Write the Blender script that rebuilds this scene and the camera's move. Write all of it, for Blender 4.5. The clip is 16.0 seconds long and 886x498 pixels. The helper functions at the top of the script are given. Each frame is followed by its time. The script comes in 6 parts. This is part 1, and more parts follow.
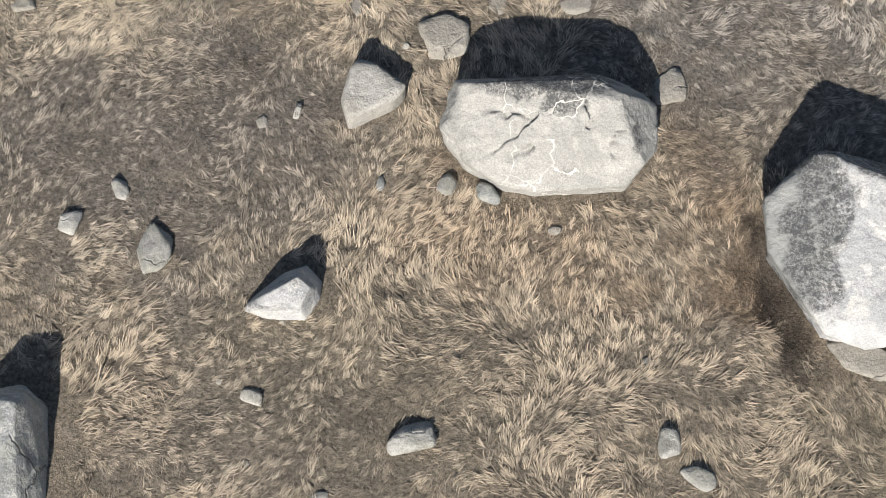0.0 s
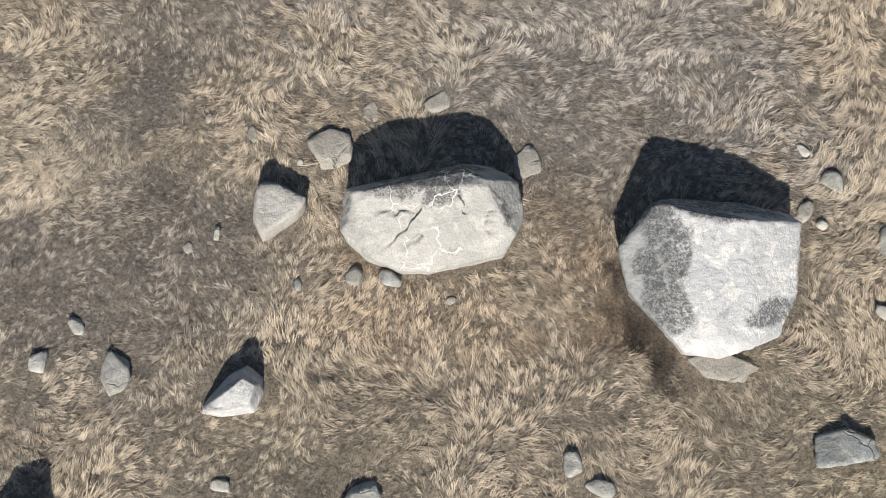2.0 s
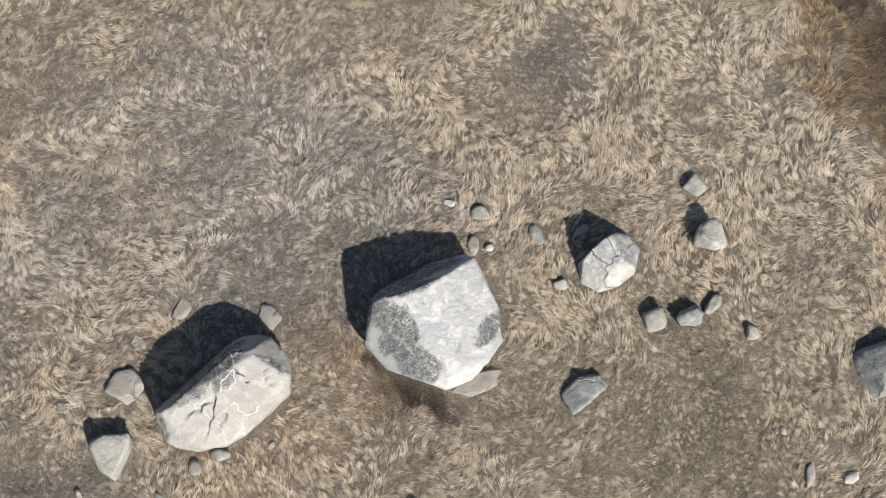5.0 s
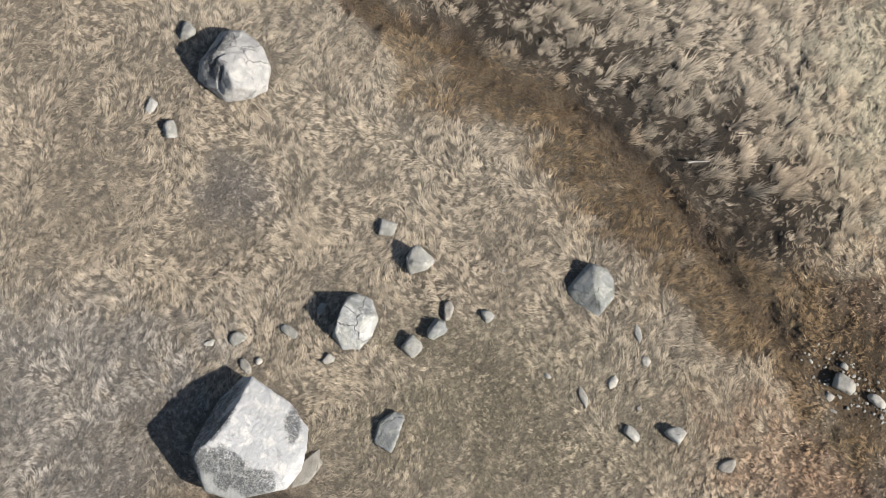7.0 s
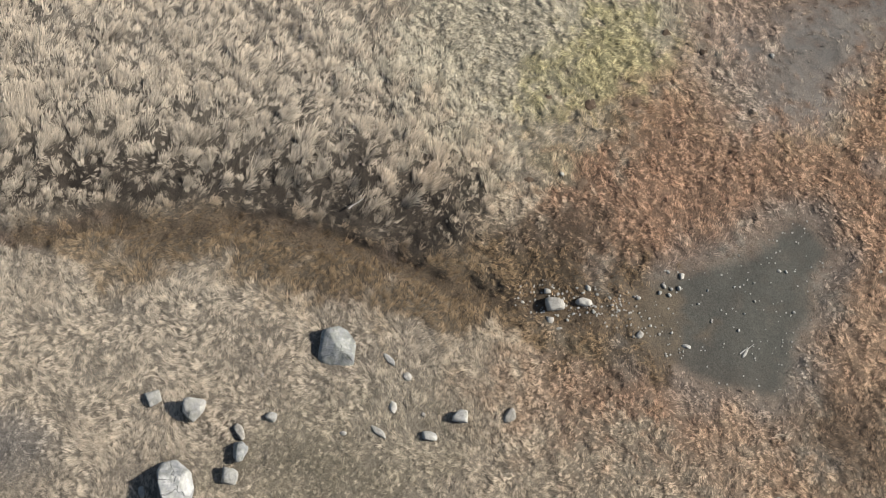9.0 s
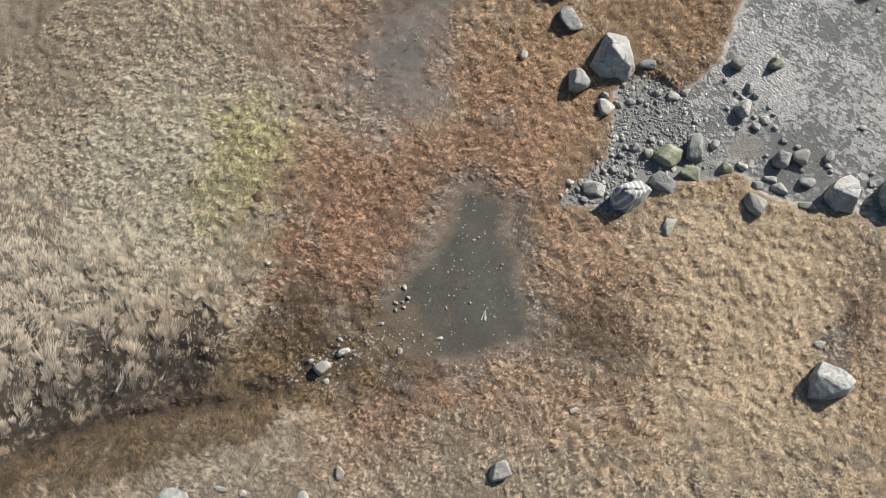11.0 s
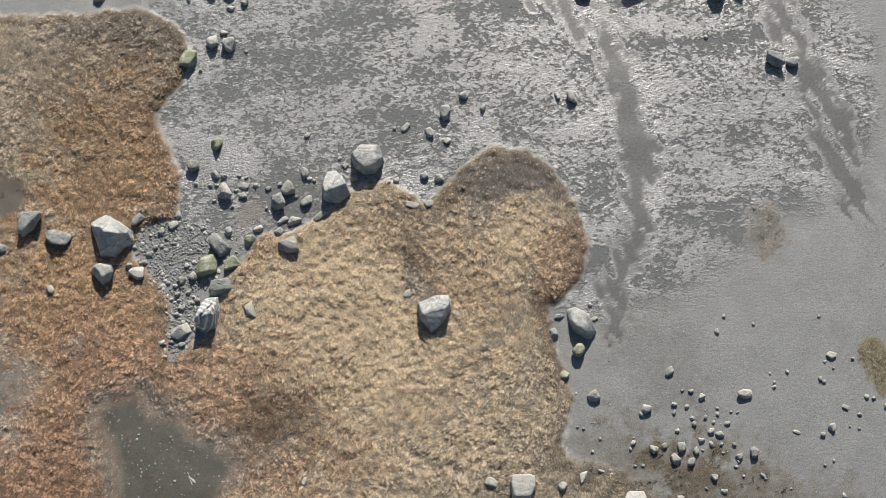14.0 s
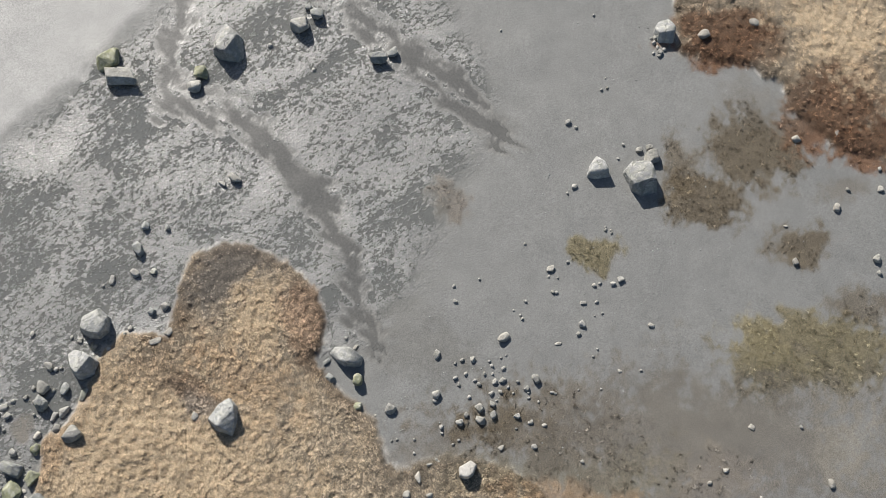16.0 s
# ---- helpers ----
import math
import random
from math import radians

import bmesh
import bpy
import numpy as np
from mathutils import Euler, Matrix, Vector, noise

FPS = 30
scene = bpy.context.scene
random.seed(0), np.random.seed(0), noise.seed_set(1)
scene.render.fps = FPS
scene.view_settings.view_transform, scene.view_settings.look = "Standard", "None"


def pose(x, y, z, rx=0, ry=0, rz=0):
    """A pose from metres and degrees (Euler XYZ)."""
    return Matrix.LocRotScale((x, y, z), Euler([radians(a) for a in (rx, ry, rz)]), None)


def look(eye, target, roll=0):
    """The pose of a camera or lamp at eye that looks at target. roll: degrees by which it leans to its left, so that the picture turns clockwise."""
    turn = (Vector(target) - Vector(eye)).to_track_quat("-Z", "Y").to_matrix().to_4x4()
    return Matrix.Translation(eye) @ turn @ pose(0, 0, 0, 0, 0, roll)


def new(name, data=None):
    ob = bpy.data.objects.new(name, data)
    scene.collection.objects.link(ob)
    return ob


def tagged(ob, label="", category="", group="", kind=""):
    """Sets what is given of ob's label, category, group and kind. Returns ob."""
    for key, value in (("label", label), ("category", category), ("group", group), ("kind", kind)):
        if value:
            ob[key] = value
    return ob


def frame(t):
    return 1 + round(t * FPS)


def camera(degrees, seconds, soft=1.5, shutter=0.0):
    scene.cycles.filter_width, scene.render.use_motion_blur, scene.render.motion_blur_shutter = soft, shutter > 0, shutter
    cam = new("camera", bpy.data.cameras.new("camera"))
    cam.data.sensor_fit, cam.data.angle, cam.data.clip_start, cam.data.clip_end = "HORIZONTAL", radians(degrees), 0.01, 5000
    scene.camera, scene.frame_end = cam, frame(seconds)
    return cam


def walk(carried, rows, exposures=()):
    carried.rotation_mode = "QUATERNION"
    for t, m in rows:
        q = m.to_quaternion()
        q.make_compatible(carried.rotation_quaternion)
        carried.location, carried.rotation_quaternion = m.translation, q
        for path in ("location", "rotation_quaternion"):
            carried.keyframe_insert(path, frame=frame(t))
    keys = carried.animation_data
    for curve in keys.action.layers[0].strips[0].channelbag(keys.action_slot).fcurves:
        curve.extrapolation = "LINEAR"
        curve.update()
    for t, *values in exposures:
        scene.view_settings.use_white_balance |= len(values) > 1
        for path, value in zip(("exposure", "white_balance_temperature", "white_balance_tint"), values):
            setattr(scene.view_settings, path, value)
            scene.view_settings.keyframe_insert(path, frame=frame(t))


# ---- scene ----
cam = camera(36.45, 16.0, soft=0.55)
walk(cam, [
    (0.0, pose(0.337, -4.315, 11.005, 20.95, 0.42, 3.39)),
    (0.5, pose(0.342, -4.303, 11.542, 20.84, 0.25, 1.33)),
    (1.0, pose(0.320, -4.301, 12.085, 20.79, -0.00, -0.99)),
    (1.5, pose(0.260, -4.349, 12.655, 20.98, -0.37, -3.46)),
    (2.0, pose(0.344, -4.315, 13.308, 20.79, -0.12, -6.77)),
    (2.5, pose(0.313, -4.244, 13.974, 20.53, -0.31, -11.05)),
    (3.0, pose(0.314, -4.207, 14.670, 20.41, -0.34, -15.81)),
    (3.5, pose(0.317, -4.077, 15.392, 19.99, -0.48, -21.18)),
    (3.7, pose(0.317, -4.088, 15.662, 20.05, -0.48, -23.32)),
    (5.8, pose(0.714, -4.369, 19.067, 19.97, 0.58, -49.16)),
    (6.0, pose(0.748, -4.364, 19.414, 19.87, 0.55, -52.19)),
    (6.5, pose(0.713, -4.417, 20.224, 20.05, 0.41, -60.60)),
    (7.0, pose(0.710, -4.416, 21.095, 20.06, 0.19, -69.10)),
    (7.5, pose(0.744, -4.439, 22.031, 19.98, 0.08, -77.63)),
    (8.0, pose(0.903, -4.484, 23.005, 19.65, 0.06, -86.07)),
    (8.5, pose(1.094, -4.438, 23.987, 19.28, -0.27, -94.45)),
    (9.0, pose(1.233, -4.470, 25.002, 19.03, -0.48, -102.87)),
    (9.5, pose(1.139, -4.699, 25.920, 19.20, -0.21, -111.22)),
    (9.7, pose(1.129, -4.723, 26.282, 19.25, -0.26, -114.60)),
    (11.8, pose(0.749, -5.038, 30.151, 19.83, -0.09, -148.39)),
    (12.0, pose(0.790, -5.088, 30.553, 19.74, -0.19, -151.56)),
    (12.5, pose(0.785, -5.056, 31.489, 19.90, -0.39, -159.47)),
    (13.0, pose(0.545, -5.104, 32.421, 20.04, -0.16, -167.34)),
    (13.5, pose(0.239, -5.079, 33.295, 20.25, 0.15, -175.24)),
    (14.0, pose(0.249, -5.091, 34.287, 20.23, -0.01, -183.33)),
    (14.5, pose(-0.100, -5.224, 35.270, 19.99, 0.30, -191.23)),
    (15.0, pose(-0.269, -5.417, 36.290, 19.63, 0.26, -199.25)),
    (15.5, pose(-0.176, -5.584, 37.257, 19.51, -0.18, -207.34)),
    (16.0, pose(-0.116, -5.600, 38.200, 19.63, -0.49, -215.43)),
], exposures=[(0.0, 0.50), (16.0, 0.50)])

# ---- world and sun
SUN_DIR = Vector((-0.156, -0.988, 0)).normalized() * math.cos(radians(33)) + Vector((0, 0, math.sin(radians(33))))
world = bpy.data.worlds.new("clear_sky")
scene.world = world
world.use_nodes = True
wn = world.node_tree
sky = wn.nodes.new("ShaderNodeTexSky")
sky.sky_type, sky.sun_disc = "NISHITA", False
sky.sun_elevation, sky.sun_rotation = radians(33), math.atan2(SUN_DIR.x, SUN_DIR.y)
wn.links.new(sky.outputs["Color"], wn.nodes["Background"].inputs["Color"])
wn.nodes["Background"].inputs["Strength"].default_value = 0.056
sun = new("sun", bpy.data.lights.new("sun", "SUN"))
sun.data.energy, sun.data.angle, sun.data.color = 4.9, radians(0.5), (1.0, 0.95, 0.88)
sun.matrix_world = look(SUN_DIR * 60, (0, 0, 0))


# ---- materials
def material(name):
    m = bpy.data.materials.new(name)
    m.use_nodes = True
    return m, m.node_tree, m.node_tree.nodes["Principled BSDF"]


def node(nt, kind, inputs=(), attribute_name="", operation="", feature="", bands_direction=""):
    n = nt.nodes.new("ShaderNode" + kind)
    if attribute_name:
        n.attribute_name = attribute_name
    if operation:
        n.operation = operation
    if feature:
        n.feature = feature
    if bands_direction:
        n.bands_direction = bands_direction
    for key, value in dict(inputs).items():
        if hasattr(value, "is_output"):
            nt.links.new(value, n.inputs[key])
        else:
            n.inputs[key].default_value = value
    return n


def noise_of(nt, at, scale, detail=3.0, rough=0.55, distortion=0.0):
    return node(nt, "TexNoise", {"Vector": at, "Scale": scale, "Detail": detail, "Roughness": rough, "Distortion": distortion}).outputs["Fac"]


def spread(nt, value, a, b, c=0.0, d=1.0):
    """Value from a..b onto c..d, held at the ends."""
    return node(nt, "MapRange", {"Value": value, "From Min": a, "From Max": b, "To Min": c, "To Max": d}).outputs["Result"]


def maths(nt, op, a, b=0.0):
    n = nt.nodes.new("ShaderNodeMath")
    n.operation = op
    for k, v in enumerate((a, b)):
        if hasattr(v, "is_output"):
            nt.links.new(v, n.inputs[k])
        else:
            n.inputs[k].default_value = v
    return n.outputs[0]


def mix(nt, fac, a, b, blend="MIX"):
    n = nt.nodes.new("ShaderNodeMix")
    n.data_type, n.blend_type = "RGBA", blend
    for key, v in ((0, fac), (6, a), (7, b)):
        if hasattr(v, "is_output"):
            nt.links.new(v, n.inputs[key])
        else:
            n.inputs[key].default_value = v if key == 0 else (*v, 1)
    return n.outputs[2]


def bump(nt, height, strength, distance, normal=None):
    n = node(nt, "Bump", {"Height": height, "Strength": strength, "Distance": distance})
    if normal:
        nt.links.new(normal, n.inputs["Normal"])
    return n.outputs["Normal"]


def ground_material():
    m, nt, bsdf = material("soil_turf_and_mud")
    at = node(nt, "NewGeometry").outputs["Position"]
    zone = node(nt, "Attribute", attribute_name="zone").outputs["Color"]
    wet = node(nt, "Attribute", attribute_name="wet").outputs["Fac"]
    ripple = node(nt, "Attribute", attribute_name="ripple").outputs["Fac"]
    dry = maths(nt, "SUBTRACT", 1.0, wet)
    coarse = noise_of(nt, at, 1.7, 5, 0.6)
    coarse = maths(nt, "ADD", maths(nt, "MULTIPLY", spread(nt, coarse, 0.3, 0.7, 0.84, 1.16), dry), maths(nt, "MULTIPLY", spread(nt, coarse, 0.3, 0.7, 0.95, 1.05), wet))
    grain = spread(nt, noise_of(nt, at, 30, 5, 0.8), 0.37, 0.63, 0.45, 1.5)
    grain = maths(nt, "ADD", maths(nt, "MULTIPLY", grain, dry), maths(nt, "MULTIPLY", spread(nt, noise_of(nt, at, 15, 6, 0.85), 0.37, 0.63, 0.72, 1.26), wet))
    tone = maths(nt, "MULTIPLY", coarse, grain)
    grey = node(nt, "CombineColor", {"Red": tone, "Green": tone, "Blue": tone}).outputs["Color"]
    colour = mix(nt, 1.0, zone, grey, "MULTIPLY")
    # broken film of water over the rippled mud
    flow = node(nt, "Mapping", {"Vector": at, "Rotation": (0, 0, radians(-78)), "Scale": (0.6, 1.0, 1.0)}).outputs["Vector"]
    drift = node(nt, "Mapping", {"Vector": at, "Rotation": (0, 0, radians(-62)), "Scale": (0.4, 1.0, 1.0)}).outputs["Vector"]
    film_noise = maths(nt, "ADD", maths(nt, "MULTIPLY", noise_of(nt, drift, 0.7, 3, 0.6, 0.8), 0.4), maths(nt, "MULTIPLY", noise_of(nt, flow, 9.0, 4, 0.74, 0.6), 0.6))
    shimmer = maths(nt, "MULTIPLY", spread(nt, film_noise, 0.465, 0.515), spread(nt, ripple, 0.45, 0.85))
    still = maths(nt, "MULTIPLY", spread(nt, film_noise, 0.505, 0.465), spread(nt, ripple, 0.45, 0.85))
    calm = maths(nt, "MULTIPLY", spread(nt, wet, 0.75, 1.0), spread(nt, ripple, 0.25, 0.05))
    colour = mix(nt, maths(nt, "MULTIPLY", still, 0.6), colour, (0.125, 0.127, 0.115))
    nt.links.new(colour, bsdf.inputs["Base Color"])
    rough = spread(nt, wet, 0.0, 1.0, 0.95, 0.45)
    rough = maths(nt, "SUBTRACT", rough, maths(nt, "MULTIPLY", shimmer, 0.15))
    rough = maths(nt, "SUBTRACT", rough, maths(nt, "MULTIPLY", still, 0.3))
    rough = maths(nt, "SUBTRACT", rough, maths(nt, "MULTIPLY", calm, 0.2))
    nt.links.new(rough, bsdf.inputs["Roughness"])
    nt.links.new(spread(nt, wet, 0.3, 1.0, 0.35, 1.0), bsdf.inputs["Specular IOR Level"])
    crest = node(nt, "Mapping", {"Vector": at, "Rotation": (0, 0, radians(-20))}).outputs["Vector"]
    wave = node(nt, "TexWave", {"Vector": crest, "Scale": 4.4, "Distortion": 3.0, "Detail": 3.0, "Detail Scale": 1.5, "Detail Roughness": 0.6}, bands_direction="Y").outputs["Fac"]
    chop = noise_of(nt, node(nt, "Mapping", {"Vector": at, "Rotation": (0, 0, radians(-14)), "Scale": (0.7, 1.0, 1.0)}).outputs["Vector"], 19, 3, 0.6, 0.3)
    relief = maths(nt, "ADD", maths(nt, "MULTIPLY", wave, 0.05), maths(nt, "MULTIPLY", chop, 1.15))
    swell = maths(nt, "MULTIPLY", maths(nt, "MULTIPLY", relief, spread(nt, still, 0.0, 1.0, 1.0, 0.12)), maths(nt, "MULTIPLY", ripple, spread(nt, wet, 0.3, 0.8)))
    n1 = bump(nt, swell, 1.0, 0.026)
    thatch = maths(nt, "MULTIPLY", noise_of(nt, at, 45, 5, 0.7, 0.8), maths(nt, "MULTIPLY", dry, dry))
    n2 = bump(nt, thatch, 1.0, 0.045, n1)
    nt.links.new(n2, bsdf.inputs["Normal"])
    return m


def grass_material():
    m, nt, bsdf = material("dry_grass")
    tint = node(nt, "Attribute", attribute_name="tint").outputs["Color"]
    nt.links.new(tint, bsdf.inputs["Base Color"])
    # many fine leaves scatter light like a soft pelt: lean the shading towards the sky
    own = node(nt, "VectorMath", {0: node(nt, "NewGeometry").outputs["Normal"], 1: (0.6, 0.6, 0.6)}, operation="MULTIPLY").outputs["Vector"]
    pelt = node(nt, "VectorMath", {0: own, 1: node(nt, "Attribute", attribute_name="lie").outputs["Vector"]}, operation="ADD").outputs["Vector"]
    nt.links.new(node(nt, "VectorMath", {0: pelt}, operation="NORMALIZE").outputs["Vector"], bsdf.inputs["Normal"])
    bsdf.inputs["Roughness"].default_value = 0.75
    veil = node(nt, "BsdfTranslucent", {"Color": tint})
    blend = node(nt, "MixShader", {0: 0.2})
    nt.links.new(bsdf.outputs["BSDF"], blend.inputs[1])
    nt.links.new(veil.outputs["BSDF"], blend.inputs[2])
    nt.links.new(blend.outputs["Shader"], nt.nodes["Material Output"].inputs["Surface"])
    bsdf.inputs["Specular IOR Level"].default_value = 0.2
    return m


def rock_material(name, base, stain, light, lichen, crack, vein=0.0, moss=0.0, band=0.0, spots=(), bare_face=None):
    m, nt, bsdf = material(name)
    co = node(nt, "TexCoord").outputs["Object"]
    chance = node(nt, "ObjectInfo").outputs["Random"]
    shift = node(nt, "CombineXYZ", {"X": maths(nt, "MULTIPLY", chance, 40.0), "Y": maths(nt, "MULTIPLY", chance, 23.0)}).outputs["Vector"]
    at = node(nt, "VectorMath", {0: co, 1: shift}, operation="ADD").outputs["Vector"]
    colour = mix(nt, spread(nt, noise_of(nt, at, 2.6, 5, 0.6), 0.35, 0.65), stain, base)
    colour = mix(nt, maths(nt, "MULTIPLY", spread(nt, noise_of(nt, at, 5.5, 6, 0.65, 0.6), 0.5, 0.62), 0.7), colour, light)
    speck = spread(nt, noise_of(nt, at, 70, 3, 0.7), 0.35, 0.65, 0.8, 1.2)
    shade = maths(nt, "MULTIPLY", speck, spread(nt, chance, 0.0, 1.0, 0.8, 1.15))
    grey = node(nt, "CombineColor", {"Red": shade, "Green": shade, "Blue": shade}).outputs["Color"]
    colour = mix(nt, 1.0, colour, grey, "MULTIPLY")
    relief = noise_of(nt, at, 9, 6, 0.62)
    if bare_face:
        # bare grey rock where no pale crust has grown
        fx_, fy_, ra, rb, turn = bare_face
        place = node(nt, "Mapping", {"Vector": node(nt, "VectorMath", {0: co, 1: (1, 1, 0)}, operation="MULTIPLY").outputs["Vector"], "Location": (fx_, fy_, 0), "Rotation": (0, 0, radians(turn)), "Scale": (ra, rb, 1)})
        place.vector_type = "TEXTURE"
        reach_ = maths(nt, "ADD", node(nt, "VectorMath", {0: place.outputs["Vector"]}, operation="LENGTH").outputs["Value"], spread(nt, noise_of(nt, at, 14, 5, 0.75), 0.3, 0.7, -0.22, 0.22))
        colour = mix(nt, spread(nt, reach_, 1.06, 0.94, 0.0, 0.75), colour, (0.23, 0.235, 0.225))
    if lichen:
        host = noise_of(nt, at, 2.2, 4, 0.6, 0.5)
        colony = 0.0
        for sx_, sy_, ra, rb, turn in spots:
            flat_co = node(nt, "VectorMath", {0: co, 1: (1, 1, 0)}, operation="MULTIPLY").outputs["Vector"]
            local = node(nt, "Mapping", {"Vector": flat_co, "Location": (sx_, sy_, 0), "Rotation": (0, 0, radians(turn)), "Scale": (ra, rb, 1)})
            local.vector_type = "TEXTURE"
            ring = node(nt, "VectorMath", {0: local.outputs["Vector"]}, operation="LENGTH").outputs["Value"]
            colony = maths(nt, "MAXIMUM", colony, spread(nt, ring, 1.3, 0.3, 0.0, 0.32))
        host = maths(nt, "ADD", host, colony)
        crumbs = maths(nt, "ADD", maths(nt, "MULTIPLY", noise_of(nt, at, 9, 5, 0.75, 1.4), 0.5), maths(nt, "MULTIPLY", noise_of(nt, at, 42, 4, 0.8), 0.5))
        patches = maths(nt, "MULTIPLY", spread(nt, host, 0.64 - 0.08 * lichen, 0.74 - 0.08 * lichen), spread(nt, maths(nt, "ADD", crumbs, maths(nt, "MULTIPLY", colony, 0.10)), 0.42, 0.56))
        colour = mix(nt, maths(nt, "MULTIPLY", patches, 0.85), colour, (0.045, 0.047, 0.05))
    if vein:
        v = node(nt, "TexVoronoi", {"Vector": node(nt, "VectorMath", {0: at, 1: node(nt, "VectorMath", {0: node(nt, "TexNoise", {"Vector": at, "Scale": 3.0, "Detail": 4.0}).outputs["Color"], 1: (0.5, 0.5, 0.5)}, operation="MULTIPLY").outputs["Vector"]}, operation="ADD").outputs["Vector"], "Scale": 1.9, "Randomness": 1.0}, feature="DISTANCE_TO_EDGE").outputs["Distance"]
        line = maths(nt, "MULTIPLY", spread(nt, v, 0.018, 0.005), spread(nt, noise_of(nt, at, 2.2, 2), 0.45, 0.54, 0, vein))
        colour = mix(nt, line, colour, (0.62, 0.6, 0.56))
    if band:
        b = node(nt, "TexWave", {"Vector": at, "Scale": 2.6, "Distortion": 2.0, "Detail": 2.0}, bands_direction="DIAGONAL").outputs["Fac"]
        colour = mix(nt, maths(nt, "MULTIPLY", spread(nt, b, 0.72, 0.8), band), colour, (0.6, 0.6, 0.57))
    if moss:
        g = maths(nt, "MULTIPLY", spread(nt, noise_of(nt, at, 6, 4, 0.6), 0.42, 0.6), moss)
        colour = mix(nt, g, colour, (0.20, 0.21, 0.08))
    if crack:
        w = node(nt, "TexVoronoi", {"Vector": node(nt, "VectorMath", {0: at, 1: node(nt, "VectorMath", {0: node(nt, "TexNoise", {"Vector": at, "Scale": 7.0, "Detail": 4.0}).outputs["Color"], 1: (0.22, 0.22, 0.22)}, operation="MULTIPLY").outputs["Vector"]}, operation="ADD").outputs["Vector"], "Scale": 1.6}, feature="DISTANCE_TO_EDGE").outputs["Distance"]
        c = maths(nt, "MULTIPLY", spread(nt, w, 0.022, 0.003), spread(nt, noise_of(nt, at, 1.3, 2), 0.5, 0.56, 0, crack))
        colour = mix(nt, maths(nt, "MULTIPLY", c, 0.75), colour, (0.06, 0.055, 0.05))
        relief = maths(nt, "SUBTRACT", relief, c)
    nt.links.new(colour, bsdf.inputs["Base Color"])
    bsdf.inputs["Roughness"].default_value = 0.82
    bsdf.inputs["Specular IOR Level"].default_value = 0.3
    n = bump(nt, relief, 0.8, 0.04)
    nt.links.new(bump(nt, noise_of(nt, at, 55, 4, 0.7), 0.45, 0.008, n), bsdf.inputs["Normal"])
    return m


MAT_GROUND = ground_material()
MAT_GRASS = grass_material()
ROCK = {
    "g": rock_material("grey_stone", (0.37, 0.36, 0.335), (0.24, 0.235, 0.22), (0.47, 0.455, 0.42), 0.25, 0.2, moss=0.12),
    "d": rock_material("dark_stone", (0.286, 0.292, 0.286), (0.187, 0.193, 0.193), (0.396, 0.396, 0.376), 0.35, 0.5, moss=0.15),
    "w": rock_material("pale_stone", (0.404, 0.387, 0.344), (0.310, 0.292, 0.258), (0.499, 0.482, 0.430), 0.0, 0.3),
    "y": rock_material("algae_stone", (0.310, 0.310, 0.232), (0.206, 0.215, 0.146), (0.430, 0.430, 0.361), 0.1, 0.3, moss=0.4),
    "m": rock_material("mossy_stone", (0.310, 0.310, 0.284), (0.198, 0.202, 0.181), (0.413, 0.413, 0.378), 0.3, 0.5, moss=0.2),
    "f": rock_material("sunk_slab", (0.318, 0.297, 0.258), (0.241, 0.224, 0.194), (0.387, 0.361, 0.318), 0.0, 0.8),
    "lichen": rock_material("lichen_crusted_rock", (0.46, 0.458, 0.456), (0.36, 0.366, 0.372), (0.60, 0.582, 0.545), 0.6, 0.0, spots=((0.45, -0.52, 0.34, 0.14, 25), (-0.47, -0.05, 0.17, 0.72, -4), (-0.58, 0.48, 0.28, 0.26, 0), (-0.68, -0.15, 0.16, 0.5, 20), (-0.05, 0.46, 0.5, 0.11, -15), (0.0, 0.70, 0.95, 0.24, -6)), bare_face=(-0.88, 0.02, 0.46, 0.85, -4)),
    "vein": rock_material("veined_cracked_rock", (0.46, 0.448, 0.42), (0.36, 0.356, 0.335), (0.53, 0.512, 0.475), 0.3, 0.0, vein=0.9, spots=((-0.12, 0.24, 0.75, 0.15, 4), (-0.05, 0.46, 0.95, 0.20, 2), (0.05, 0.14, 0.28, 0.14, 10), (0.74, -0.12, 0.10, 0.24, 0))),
    "grey": rock_material("weathered_grey_rock", (0.376, 0.376, 0.366), (0.237, 0.243, 0.247), (0.534, 0.524, 0.494), 0.35, 0.6, vein=0.3, moss=0.15),
    "broken": rock_material("broken_pale_rock", (0.37, 0.36, 0.345), (0.27, 0.267, 0.26), (0.46, 0.447, 0.415), 0.35, 0.5, spots=((0.02, 0.30, 0.50, 0.17, -12), (-0.30, 0.18, 0.16, 0.2, 0))),
    "pale": rock_material("pale_block", (0.447, 0.430, 0.396), (0.361, 0.344, 0.310), (0.516, 0.499, 0.464), 0.05, 0.4),
    "stripe": rock_material("banded_rock", (0.303, 0.312, 0.312), (0.227, 0.237, 0.237), (0.397, 0.397, 0.378), 0.2, 0.5, band=0.9),
}
MAT_PEAT = rock_material("peat", (0.125, 0.085, 0.056), (0.085, 0.06, 0.04), (0.17, 0.12, 0.08), 0.2, 0.0)


# ---- the lie of the land
def lattice(ix, iy, seed):
    h = (ix.astype(np.int64) * 374761393 + iy.astype(np.int64) * 668265263 + seed * 974634777) & 0xFFFFFFFF
    h = ((h ^ (h >> 13)) * 1274126177) & 0xFFFFFFFF
    return ((h ^ (h >> 16)) & 0xFFFF) / 65535.0


